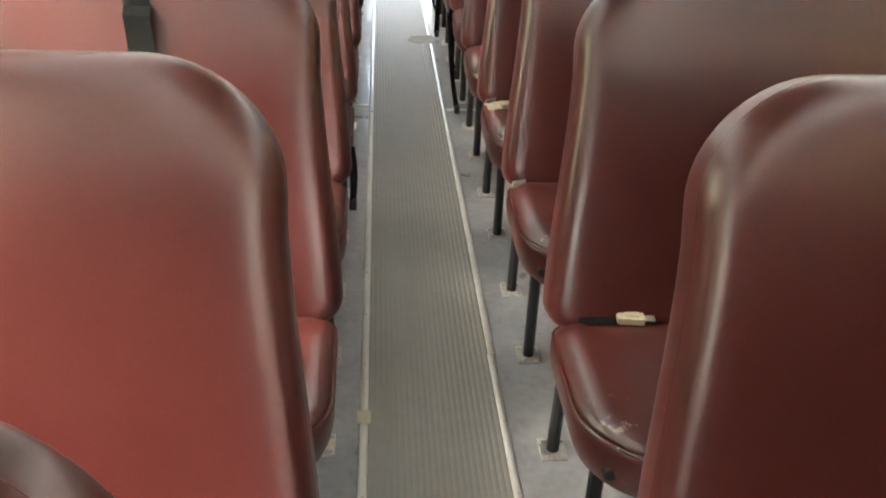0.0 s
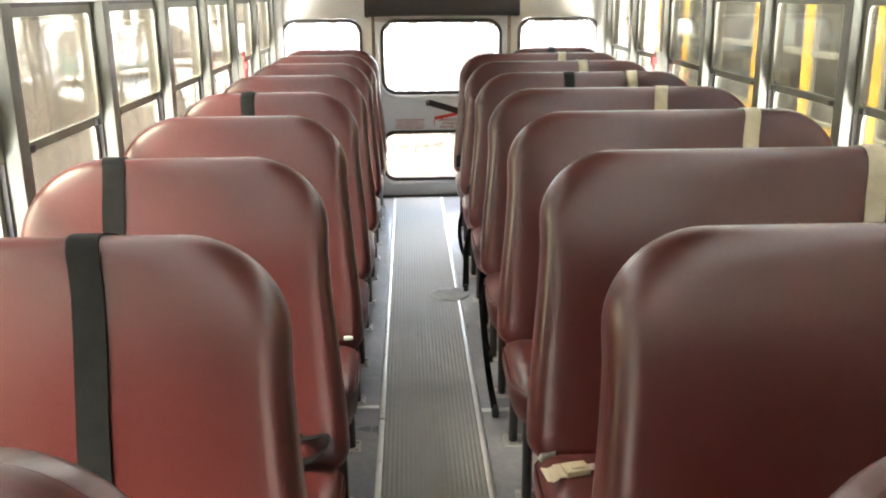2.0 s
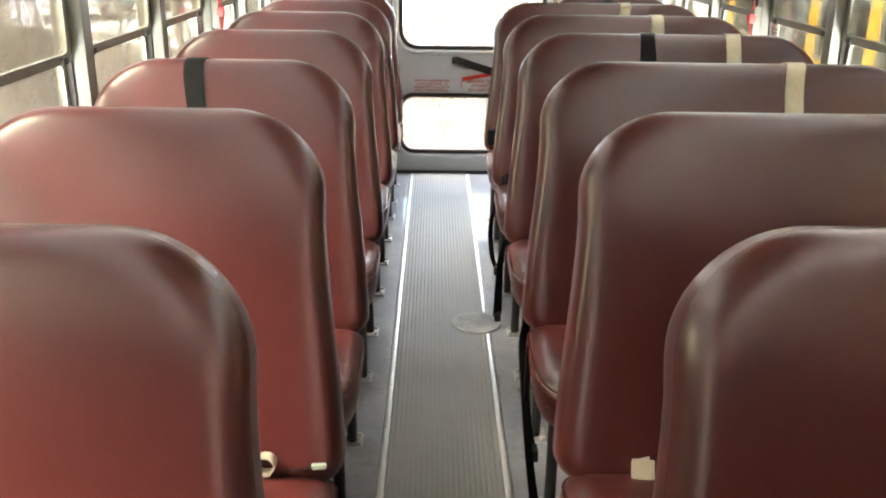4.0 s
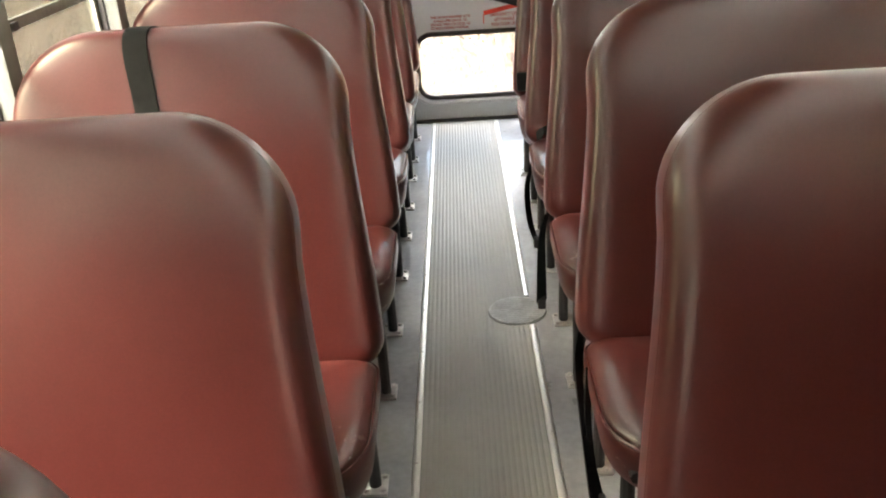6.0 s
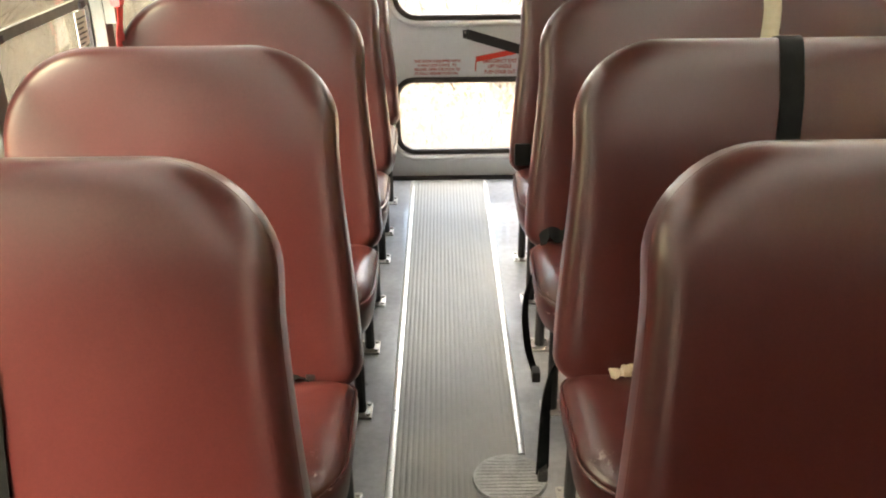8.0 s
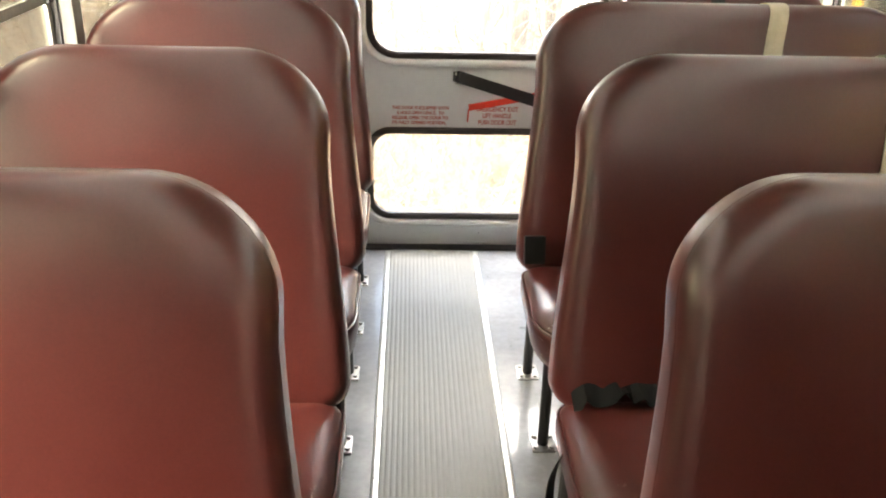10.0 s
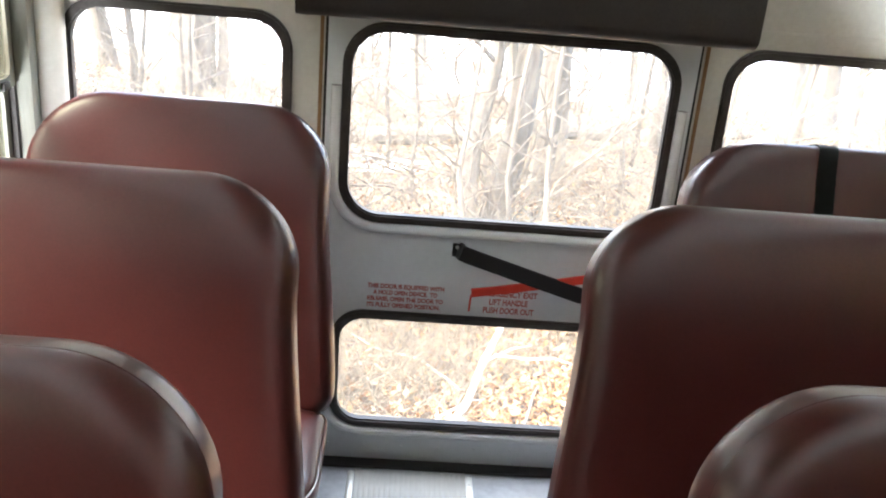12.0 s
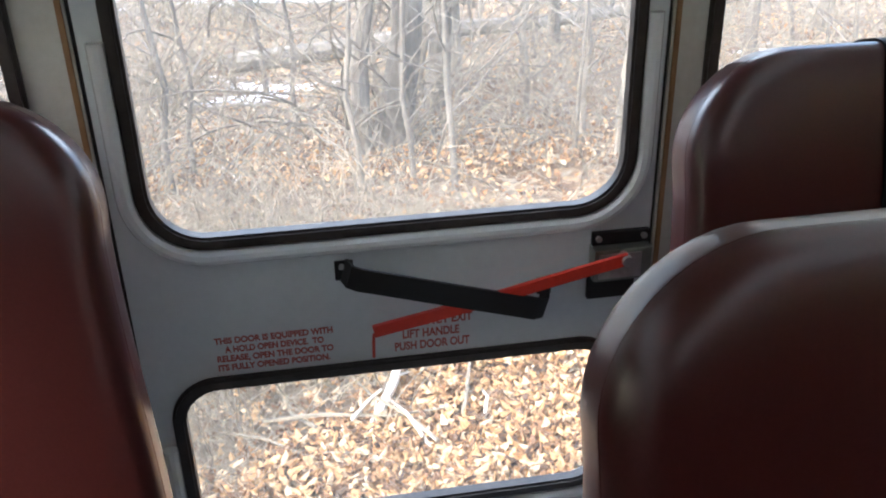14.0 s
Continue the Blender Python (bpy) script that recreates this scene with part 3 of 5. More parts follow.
part("upper_plate", boxed(0.523, 0.628, YD - 0.012, YD - 0.0005, 0.662, 0.688, 0.002), BLACK_STEEL, lock)
case = part("case", boxed(0.520, 0.626, YD - 0.034, YD - 0.0005, 0.602, 0.664, 0.004), GREY_BUCKLE, lock, "dark grey steel lock case")
part("cover_plate", boxed(0.528, 0.606, YD - 0.0375, YD - 0.0345, 0.609, 0.657, 0.001), ZINC, case)
part("lower_plate", boxed(0.518, 0.606, YD - 0.012, YD - 0.0005, 0.556, 0.604, 0.002), BLACK_STEEL, lock)
for x in (0.532, 0.616):
    part("bolt", rod(bmesh.new(), (x, YD - 0.018, 0.678), (x, YD - 0.010, 0.678), 0.006, 0.005, 8), ZINC, lock)


def lettering(body, x, z, height, parent, align='LEFT', width=None):
    """Stencilled words on the door."""
    c = bpy.data.curves.new("words", 'FONT')
    c.body, c.size, c.align_x, c.extrude = body, height / 0.70, align, 0.0002
    c.offset = 0.0007
    o = new("words", c)
    bpy.context.view_layer.update()
    me = bpy.data.meshes.new_from_object(o.evaluated_get(bpy.context.evaluated_depsgraph_get()))
    bpy.data.objects.remove(o)
    xs = [v.co.x for v in me.vertices]
    k = width / (max(xs) - min(xs)) if width else 1.0
    for v in me.vertices:
        v.co = Vector((x + (v.co.x - (min(xs) if align == 'LEFT' else 0)) * k, YD - 0.0008 - v.co.z, z + v.co.y))
    me.materials.clear()
    me.materials.append(RED_INK)
    w = new("words", me)
    w.parent = parent
    return w


for i, (words, wd, dx) in enumerate((("THIS DOOR IS EQUIPPED WITH", 0.205, 0.0), ("A HOLD OPEN DEVICE.  TO", 0.172, 0.016),
                                     ("RELEASE, OPEN THE DOOR TO", 0.203, 0.001), ("ITS FULLY OPENED POSITION.", 0.196, 0.001))):
    lettering(words, -0.151 + dx, 0.5375 - i * 0.0183, 0.0118, door, 'LEFT', wd)
for i, (words, wd, x) in enumerate((("EMERGENCY EXIT", 0.150, 0.156), ("LIFT HANDLE", 0.104, 0.178), ("PUSH DOOR OUT", 0.138, 0.163))):
    lettering(words, x, 0.5335 - i * 0.0245, 0.0165, door, 'LEFT', wd)

# padded header over the door
head = thing("header_pad", 0.18, 6.95, 1.25, "dark brown padded crash header above the rear door", "header pad")
bm = bmesh.new()
o = rounded([(6.845, 1.25), (7.05, 1.25), (7.05, 1.42), (6.845, 1.42)], [0.03, 0.004, 0.004, 0.05], 5)
e0, e1 = [[bm.verts.new((x - 0.18, p[0] - 6.95, p[1] - 1.25)) for p in o] for x in (-0.335, 0.69)]
for j in range(len(o)):
    bm.faces.new((e0[j], e0[(j + 1) % len(o)], e1[(j + 1) % len(o)], e1[j]))
bm.faces.new(e0)
bm.faces.new(e1)
part("pad", bm, PAD, head)
part("bracket", boxed(-0.512, -0.49, -0.03, 0.09, -0.006, 0.03, 0.003), BLACK_STEEL, head)
part("bracket", boxed(0.487, 0.509, -0.03, 0.09, -0.006, 0.03, 0.003), BLACK_STEEL, head)

# rounded corner mouldings
for x in (XL + 0.012, XR - 0.012):
    bm = bmesh.new()
    rod(bm, (x, YD - 0.03, 0.0), (x, YD - 0.03, 1.52), 0.055, 0.055, 24)
    tagged(part("corner_trim", bm, PAINT), "cream rounded corner moulding beside the rear wall", "trim", kind="structure")
tagged(part("trim", boxed(0.69, 1.30, YD - 0.004, YD - 0.0005, 1.275, 1.283), PAINT), "thin seam above the rear window", "trim", kind="structure")

# ceiling and front
bm = bmesh.new()
prof = []
for i in range(25):
    a = math.pi * i / 24
    prof.append((XC - math.cos(a) * (XR - XL + 0.10) / 2, 1.50 + 0.36 * math.sin(a) ** 0.8))
lo = [[bm.verts.new((x, y, z + dz)) for x, z in prof] for y, dz in ((Y0, 0), (YD + 0.05, 0))]
hi = [[bm.verts.new((x, y, z + dz)) for x, z in prof] for y, dz in ((Y0, 0.05), (YD + 0.05, 0.05))]
for L in (lo, hi):
    for j in range(24):
        bm.faces.new((L[0][j], L[0][j + 1], L[1][j + 1], L[1][j]))
for k in (0, 1):
    for j in range(24):
        bm.faces.new((lo[k][j], lo[k][j + 1], hi[k][j + 1], hi[k][j]))
for j in (0, 24):
    bm.faces.new((lo[0][j], lo[1][j], hi[1][j], hi[0][j]))
tagged(part("ceiling", bm, CEIL), "white painted curved bus ceiling", "ceiling", kind="structure")
fo = [(XL - 0.06, -0.06), (XR + 0.06, -0.06), (XR + 0.06, 1.52), (0.9, 1.83), (-0.55, 1.83), (XL - 0.06, 1.52)]
tagged(part("wall_front", holed_plate([Vector(p) for p in fo], [rect_outline(-0.85, 1.2, 0.7, 1.48, 0.1)], lambda u, v, w: Vector((u, Y0 - w, v)), 0.05), PAINT),
       "cream painted front bulkhead round the windscreen", "wall", kind="structure")


# ---- seats ----
LEAN = radians(15.8)
SL, CL = math.sin(LEAN), math.cos(LEAN)


BACK_TOP = 0.733
BACK_FRONT = [(0.0, 0.004), (0.0004, 0.0118), (0.0022, 0.0195), (0.0058, 0.0272), (0.0105, 0.0332), (0.0165, 0.0378), (0.024, 0.0411), (0.033, 0.0433), (0.046, 0.0448),
              (0.065, 0.0456), (0.104, 0.0460)]
BACK_REAR = [(0.060, -0.052), (0.028, -0.052), (0.016, -0.0512), (0.008, -0.0485), (0.003, -0.0440), (0.0005, -0.0380), (-0.0006, -0.026), (-0.0006, -0.010)]


def back_front(d):
    """How far the padding of a seat back stands proud, d in from its edge."""
    return float(np.interp(d, [p[0] for p in BACK_FRONT], [p[1] for p in BACK_FRONT]))


def bench(name, x_in, x_out, label, group):
    """A high-backed bench seat; x_in is its aisle side. The origin lies on the floor under the top of the back."""
    s = 1 if x_out > x_in else -1
    width = abs(x_out - x_in)
    t = thing(name, x_in, 0, 0, label, "bus seat", group)
    back_at = lambda u, v, w: Vector((u * s, -0.180 + v * SL - w * CL, 0.335 + v * CL + w * SL))
    corners = [(0.006, 0.008), (width, 0.008), (width - 0.010, BACK_TOP), (0.050, BACK_TOP)]

    def back_ring(d):
        out = []
        for p in drawn_in(corners, [0.055, 0.05, 0.19, 0.165], d):
            u, v = p
            swell = 0.002 + 0.042 * eased((v - 0.02) / 0.56) - (0.006 + 0.0550 * (v - 0.008))
            u += swell * (1 - u / width) ** 2 * (1 - eased((v - 0.50) / 0.16))
            out.append((u, v))
        return out

    back = part("backrest", padded(back_ring, BACK_REAR + BACK_FRONT, back_at), VINYL, t, angle=60)
    pts = [back_at(p[0], p[1], 0.0112) for p in back_ring(0.0010)]
    part("front_piping", tube(bmesh.new(), pts, 0.0011, 6, True), VINYL, back)
    seat_at = lambda u, v, w: Vector((u * s, v, 0.306 + w))
    corners_s = [(0.006, -0.605), (width, -0.605), (width, -0.165), (0.012, -0.165)]
    seat_ring = lambda d: drawn_in(corners_s, [0.170, 0.07, 0.03, 0.05], d, (8, 5, 8, 5))
    seat_prof = [(0.075, -0.088), (0.048, -0.086), (0.030, -0.076), (0.016, -0.060), (0.006, -0.036), (0.001, -0.008), (0.0, 0.018), (0.003, 0.034), (0.0065, 0.0365), (0.006, 0.0395),
                 (0.011, 0.0470), (0.021, 0.0560), (0.036, 0.0645), (0.056, 0.0715), (0.082, 0.0765), (0.120, 0.0790)]
    cush = part("cushion", padded(seat_ring, seat_prof, seat_at), WORN_VINYL, t, angle=60)
    pts = [seat_at(p[0], p[1], 0.0372) for p in seat_ring(0.0035)]
    part("seam_piping", tube(bmesh.new(), pts, 0.0032, 6, True), WORN_VINYL, cush)
    bm = bmesh.new()
    for v0, v1 in (((0.05, -0.50, 0.285), (width - 0.03, -0.50, 0.285)), ((0.05, -0.23, 0.285), (width - 0.03, -0.23, 0.285)),
                   ((0.06, -0.56, 0.285), (0.06, -0.17, 0.285)), ((width - 0.05, -0.56, 0.285), (width - 0.05, -0.17, 0.285))):
        rod(bm, (v0[0] * s, v0[1], v0[2]), (v1[0] * s, v1[1], v1[2]), 0.0125, None, 8)
    rod(bm, (0.09 * s, -0.180, 0.285), (0.135 * s, -0.02, 0.85), 0.0125, None, 8)
    rod(bm, ((width - 0.09) * s, -0.180, 0.285), ((width - 0.13) * s, -0.02, 0.85), 0.0125, None, 8)
    part("seat_frame", bm, BLACK_STEEL, t)
    for u in (0.055, width - 0.09):
        for y, top in ((-0.50, (u, -0.50, 0.285)), (-0.16, (u, -0.185, 0.36))):
            bm = bmesh.new()
            pts = [(u * s, y, 0.006), (u * s, y, 0.05), (top[0] * s, (y + top[1]) / 2, 0.17), (top[0] * s, top[1], top[2])]
            leg = part("leg", tube(bm, pts, 0.0145, 10), BLACK_STEEL, t)
            b = boxed(u * s - 0.030, u * s + 0.030, y - 0.036, y + 0.036, 0.0, 0.006, 0.0015)
            part("foot_plate", b, ZINC, leg, "plated steel foot plate")
            bolt = None
            for dx, dy in ((-0.02, -0.024), (0.02, -0.024), (-0.02, 0.024), (0.02, 0.024)):
                at = Matrix.Translation((u * s + dx, y + dy, 0.005))
                if bolt is None:
                    bolt = part("bolt", rod(bmesh.new(), (0, 0, 0), (0, 0, 0.008), 0.0065, 0.006, 6), ZINC, leg)
                    bolt.matrix_basis = at
                else:
                    share("bolt", bolt, leg, at)
    return t


LEFT_ROWS = [0.035, 0.715, 1.425, 2.120, 2.803, 3.520, 4.196, 4.923, 5.642, 6.290, 6.892]
RIGHT_ROWS = [-0.02, 0.675, 1.400, 2.117, 2.825, 3.536, 4.233, 4.936, 5.646, 6.295]
first = None
for y in LEFT_ROWS:
    if first is None:
        first = bench("bench_seat", -0.203, -0.945, "two-person high-backed bench seat in worn maroon vinyl", "left bench seats")
        first.location.y = y
    else:
        copy_thing(first, Matrix.Translation((-0.203, y, 0)))
first = None
for y in RIGHT_ROWS:
    if first is None:
        first = bench("bench_seat", 0.208, 1.298, "three-person high-backed bench seat in worn maroon vinyl", "right bench seats")
        first.location.y = y
    else:
        copy_thing(first, Matrix.Translation((0.208, y, 0)))
last = bench("bench_seat", 0.538, 1.298, "short maroon vinyl bench seat beside the rear door", "right bench seats")
last.location.y = 6.870


# ---- seat belts ----
def over_back(x, y, mat, label, w=0.049, drop=0.52, loose=0.0):
    """A belt looped over the top of a seat back."""
    f = lambda v, k: Vector((x + (0.735 - v) * (0.05 if x < 0 else -0.05), y - 0.180 + v * SL - k * CL, 0.335 + v * CL + k * SL))
    pts = []
    for i in range(12):
        v = 0.10 + i * 0.046
        pts.append(f(v, back_front(BACK_TOP - v) + 0.0025 + loose * math.sin(i * 0.7) ** 2))
    for d in (0.11, 0.09, 0.07, 0.052, 0.037, 0.025, 0.015, 0.008, 0.003):
        pts.append(f(BACK_TOP - d + 0.002, back_front(d) + 0.0028))
    for v, k in ((0.7362, 0.007), (0.7366, -0.006), (0.7366, -0.018), (0.7360, -0.032), (0.7340, -0.042), (0.728, -0.0510), (0.712, -0.0550)):
        pts.append(f(v, k))
    for i in range(8):
        pts.append(f(0.70 - i * drop / 8, -0.0550))
    for i, p in enumerate(pts):
        p.x += 0.004 * math.sin(i * 0.45 + y * 7)
    t = thing("seat_belt", x, y, 1.04, label, "seat belt", "looped seat belts")
    o = Vector((x, y, 1.04))
    part("webbing", ribbon(bmesh.new(), [p - o for p in pts], w, 0.0024), mat, t)
    for end in (pts[:3], pts[-3:]):
        part("stitched_hem", ribbon(bmesh.new(), [p - o for p in end], w * 0.98, 0.0052), mat, t)


BL, TL = "black seat belt webbing looped over a seat back", "tan seat belt webbing looped over a seat back"
for x, y, loose in ((-0.583, 1.425, 0.02), (-0.550, 2.120, 0.0), (-0.722, 2.803, 0.0), (-0.656, 4.196, 0.0), (0.748, 2.117, 0.004), (0.688, 4.936, 0.002)):
    over_back(x, y, BLACK_WEB, BL, loose=loose)
over_back(0.907, 6.870, BLACK_WEB, "black seat belt looped over the short rear seat", w=0.045)
for x, y in ((0.935, 1.400), (0.858, 2.117), (1.035, 2.825), (1.009, 3.536), (0.920, 4.233), (0.978, 4.936), (0.885, 5.646), (0.878, 6.295)):
    over_back(x, y, TAN_WEB, TL)
tagged(part("loose_cover_flap", ribbon(bmesh.new(), [(1.085, 2.825 - 0.245 + i * 0.021, 0.43 + i * 0.0635) for i in range(11)], 0.03, 0.003), PIPING),
       "strip of loose maroon vinyl hanging on a seat back", "vinyl strip")


def belt_end(x, y, turn, web, buckle, label, length=0.12, curl=0.0, z=0.3845, stand=0):
    """A short end of webbing with its buckle, lying on a cushion."""
    t = thing("belt_buckle", x, y, z, label, "seat belt", "loose belt ends")
    t.rotation_euler = (0, -radians(stand), radians(turn))
    pts = [(-i * length / 8, 0.006 * math.sin(i * 0.8), 0.002 + curl * math.sin(i / 8 * math.pi) + 0.002 * (i % 2)) for i in range(9)]
    part("webbing", ribbon(bmesh.new(), pts, 0.046, 0.0024, (0, 1, 0.15)), web, t)
    body = part("buckle", boxed(-0.004, 0.052, -0.022, 0.022, -0.002, 0.013, 0.005), buckle, t)
    part("button", boxed(0.012, 0.040, -0.012, 0.012, 0.0125, 0.015, 0.001), buckle, body)
    part("tongue", boxed(0.051, 0.074, -0.012, 0.012, 0.004, 0.007, 0.001), ZINC, body)


belt_end(0.352, 1.190, -6, BLACK_WEB, BUCKLE, "tan buckle on black webbing lying on a maroon seat", 0.08)
belt_end(0.275, 2.515, 12, TAN_WEB, BUCKLE, "tan seat belt buckle lying on a maroon seat", 0.05)
belt_end(0.372, 3.300, 82, TAN_WEB, BUCKLE, "tan belt buckle standing at the back of a maroon seat", 0.05, 0.0, 0.362, 50)
belt_end(0.352, 4.722, 2, TAN_WEB, BUCKLE, "tan belt end tucked into the seat crease", 0.03)
belt_end(-0.325, 4.728, 20, BLACK_WEB, BLACK_STEEL, "black belt end tucked into the seat crease", 0.06, 0.01, 0.378)
belt_end(0.370, 6.058, 85, TAN_WEB, BUCKLE, "tan belt buckle standing at the back of a seat", 0.05, 0.0, 0.366, 60)


def loose_web(pts, axes, mat, label, width=0.046):
    """A loose length of webbing that keeps its folds."""
    t = thing("loose_webbing", *pts[0], label, "seat belt", "loose belt ends")
    o = Vector(pts[0])
    part("webbing", ribbon(bmesh.new(), [Vector(p) - o for p in pts], width, 0.0024, axes), mat, t)
    e = Vector(pts[-1]) - o
    part("stitched_end", boxed(e.x - 0.010, e.x + 0.010, e.y - width / 2, e.y + width / 2, e.z - 0.0035, e.z + 0.0035, 0.002), mat, t)
    return t


loose_web([(-0.400, 2.588, 0.3870), (-0.365, 2.584, 0.3885), (-0.330, 2.578, 0.3900), (-0.300, 2.575, 0.395), (-0.272, 2.580, 0.406), (-0.250, 2.590, 0.424),
           (-0.2445, 2.598, 0.436), (-0.250, 2.602, 0.446), (-0.264, 2.602, 0.447), (-0.290, 2.597, 0.443), (-0.315, 2.592, 0.444)],
          [(0.10, 1, 0.05)] * 3 + [(0.05, 1, -0.1)] * 2 + [(0.0, 1, -0.2)] * 6, BLACK_WEB, "black belt webbing folded over on a maroon seat")
pts, axes = [], []
for i in range(34):
    k = i / 33
    lump = noise.noise(Vector((k * 11.0, 0.3, 1.7)))
    pts.append((0.245 + 0.265 * k, 5.412 + 0.016 * noise.noise(Vector((k * 5.0, 4.1, 0))), 0.398 + 0.018 * lump + 0.012 * math.sin(math.pi * k)))
    axes.append((0.8 * noise.noise(Vector((k * 11.0, 9.0, 2.0))), 1.0, 0.35 + 1.8 * noise.noise(Vector((k * 9.0, 2.0, 7.0)))))
loose_web(pts, axes, BLACK_WEB, "crumpled black belt webbing lying across a maroon seat")
pts = [(0.445, 5.388, 0.392), (0.462, 5.384, 0.399), (0.482, 5.388, 0.408), (0.502, 5.384, 0.400), (0.525, 5.388, 0.392)]
loose_web(pts, (0.1, 1, 0.35), TAN_WEB, "short tan belt end beside crumpled black webbing", 0.036)
MINT = surface("mint_green_plastic", (0.30, 0.40, 0.33), (0.42, 0.52, 0.44), 20, 90, (0.35, 0.5))
for x, y, turn, label in ((-0.308, 4.008, 6, "pale mint plastic belt end at a seat crease"), (-0.250, 3.312, 188, "small pale plastic belt end at a seat crease")):
    t = thing("belt_sleeve", x, y, 0.3965, label, "seat belt", "loose belt ends")
    t.rotation_euler = (0, 0, radians(turn))
    t.scale = (0.6, 0.6, 0.6) if turn > 90 else (1, 1, 1)
    part("sleeve", boxed(-0.024, 0.024, -0.010, 0.010, -0.009, 0.010, 0.008), MINT, t)
    part("webbing", ribbon(bmesh.new(), [(0.020 + 0.018 * i, 0.004 * i, -0.004 + 0.001 * (i % 2)) for i in range(5)], 0.022, 0.002, (0, 1, 0.3)), BLACK_WEB, t)
ring = [(-0.350 + 0.019 * math.cos(radians(a)), 3.300, 0.408 + 0.019 * math.sin(radians(a))) for a in range(-80, 271, 25)]
loose_web(ring, (0.1, 1, 0), TAN_WEB, "tan belt end curled into a small ring on a seat", 0.024)
for y in (1.895, 2.605):
    bm = bmesh.new()
    box(bm, -0.016, 0.018, -0.010, 0.012, -0.010, 0.008, 0.005)
    for v in bm.verts:
        v.co += Vector((0.3 * v.co.z, 0.004 * math.sin(v.co.x * 200), 0.004 * math.sin(v.co.x * 120 + v.co.y * 90)))
    f = part("foam_scrap", bm, GREY_BUCKLE)
    f.location = (0.250, y + 0.012, 0.372)
    tagged(f, "grey foam showing at a torn lower seat corner", "foam")


def hanging(pts, label, width=0.044):
    """A belt that hangs from a seat frame through the given points, turning a little as it falls."""
    fine = []
    for a, b in zip(pts, pts[1:]):
        fine += [Vector(a).lerp(Vector(b), k / 4) for k in range(4)]
    fine.append(Vector(pts[-1]))
    for _ in range(3):
        fine = [fine[0]] + [(p + q * 2 + r) / 4 for p, q, r in zip(fine, fine[1:], fine[2:])] + [fine[-1]]
    n = len(fine) - 1
    axes = []
    for i in range(n + 1):
        d = fine[min(i + 1, n)] - fine[max(i - 1, 0)]
        axes.append(Vector((1, 0, 0)).cross(d).normalized() + Vector((0.85 + 0.35 * math.sin(2.2 * i / n + pts[0][1]), 0, 0)))
    t = thing("hanging_belt", 0, 0, 0, label, "seat belt", "hanging belts")
    part("webbing", ribbon(bmesh.new(), fine, width, 0.0024, axes), BLACK_WEB, t)
    e = fine[-1]
    part("tip", boxed(e.x - 0.012, e.x + 0.012, e.y - 0.020, e.y + 0.020, e.z - 0.018, e.z + 0.014, 0.006), BLACK_STEEL, t)


hanging([(0.222, 4.84, 0.33), (0.206, 4.835, 0.27), (0.203, 4.825, 0.16), (0.201, 4.815, 0.050)], "black belt end hanging beside an aisle seat")
hanging([(0.226, 4.10, 0.34), (0.208, 4.05, 0.30), (0.206, 3.93, 0.245), (0.205, 3.77, 0.165), (0.212, 3.64, 0.08), (0.222, 3.555, 0.022)], "long black belt trailing down to the floor")
hanging([(0.226, 3.98, 0.33), (0.212, 3.92, 0.25), (0.214, 3.86, 0.17), (0.224, 3.80, 0.12)], "black belt loop hanging beside an aisle seat", 0.038)
hanging([(0.226, 5.34, 0.33), (0.205, 5.36, 0.25), (0.200, 5.33, 0.18), (0.206, 5.26, 0.11), (0.222, 5.20, 0.08)], "black belt loop hanging beside an aisle seat", 0.030)
hanging([(-0.222, 2.30, 0.32), (-0.208, 2.27, 0.24), (-0.212, 2.25, 0.15)], "short black belt end hanging beside an aisle seat", 0.038)
tagged(part("anchor_cover", boxed(0.222, 0.280, 6.066, 6.096, 0.385, 0.462, 0.010, Matrix.Rotation(-LEAN, 4, 'X')), BLACK_WEB),
       "black plastic belt anchor cover on a seat back", "anchor cover")


# red markers and decals at the push-out windows
def marker(x, s, y):
    t = thing("exit_marker", x, y, 1.0, "red ribbon tied to the push-out window latch", "ribbon", "exit markers")
    k = -s
    part("latch_lever", boxed(min(0, k * 0.03), max(0, k * 0.03), -0.012, 0.012, -0.02, 0.09, 0.004), FRAME, t)
    for i, (dy, z0, z1) in enumerate(((0.0, 0.05, 0.115), (0.012, 0.05, -0.07), (-0.014, 0.04, -0.10))):
        pts = [(k * (0.034 + 0.006 * math.sin(j)), dy * j / 5 + 0.004 * math.sin(j * 1.7), z0 + (z1 - z0) * j / 6) for j in range(7)]
        part("tail" if i else "loop", ribbon(bmesh.new(), pts, 0.026, 0.002, (0.2, 1, 0)), RED_TAPE, t)
    part("knot", boxed(min(k * 0.022, k * 0.050), max(k * 0.022, k * 0.050), -0.020, 0.020, 0.025, 0.062, 0.010), RED_TAPE, t)


marker(XL + 0.022, -1, 5.575)
marker(XR - 0.022, 1, 5.575)
for s, x in ((-1, XL - 0.008), (1, XR + 0.008)):
    d = thing("window_decal", x, 5.47, 0.985, "small printed instruction decal stuck on the window", "decal")
    part("sheet", boxed(-0.001, 0.001, -0.035, 0.035, -0.045, 0.045), PAPER, d)
    bm = bmesh.new()
    for i in range(6):
        xs = sorted((-s * 0.0012, -s * 0.0022))
        box(bm, xs[0], xs[1], -0.028, 0.028 - (i % 3) * 0.010, 0.030 - i * 0.013 - 0.004, 0.030 - i * 0.013)
    part("print", bm, INK, d)

# ---- outside: ground ----
GZ = -1.0


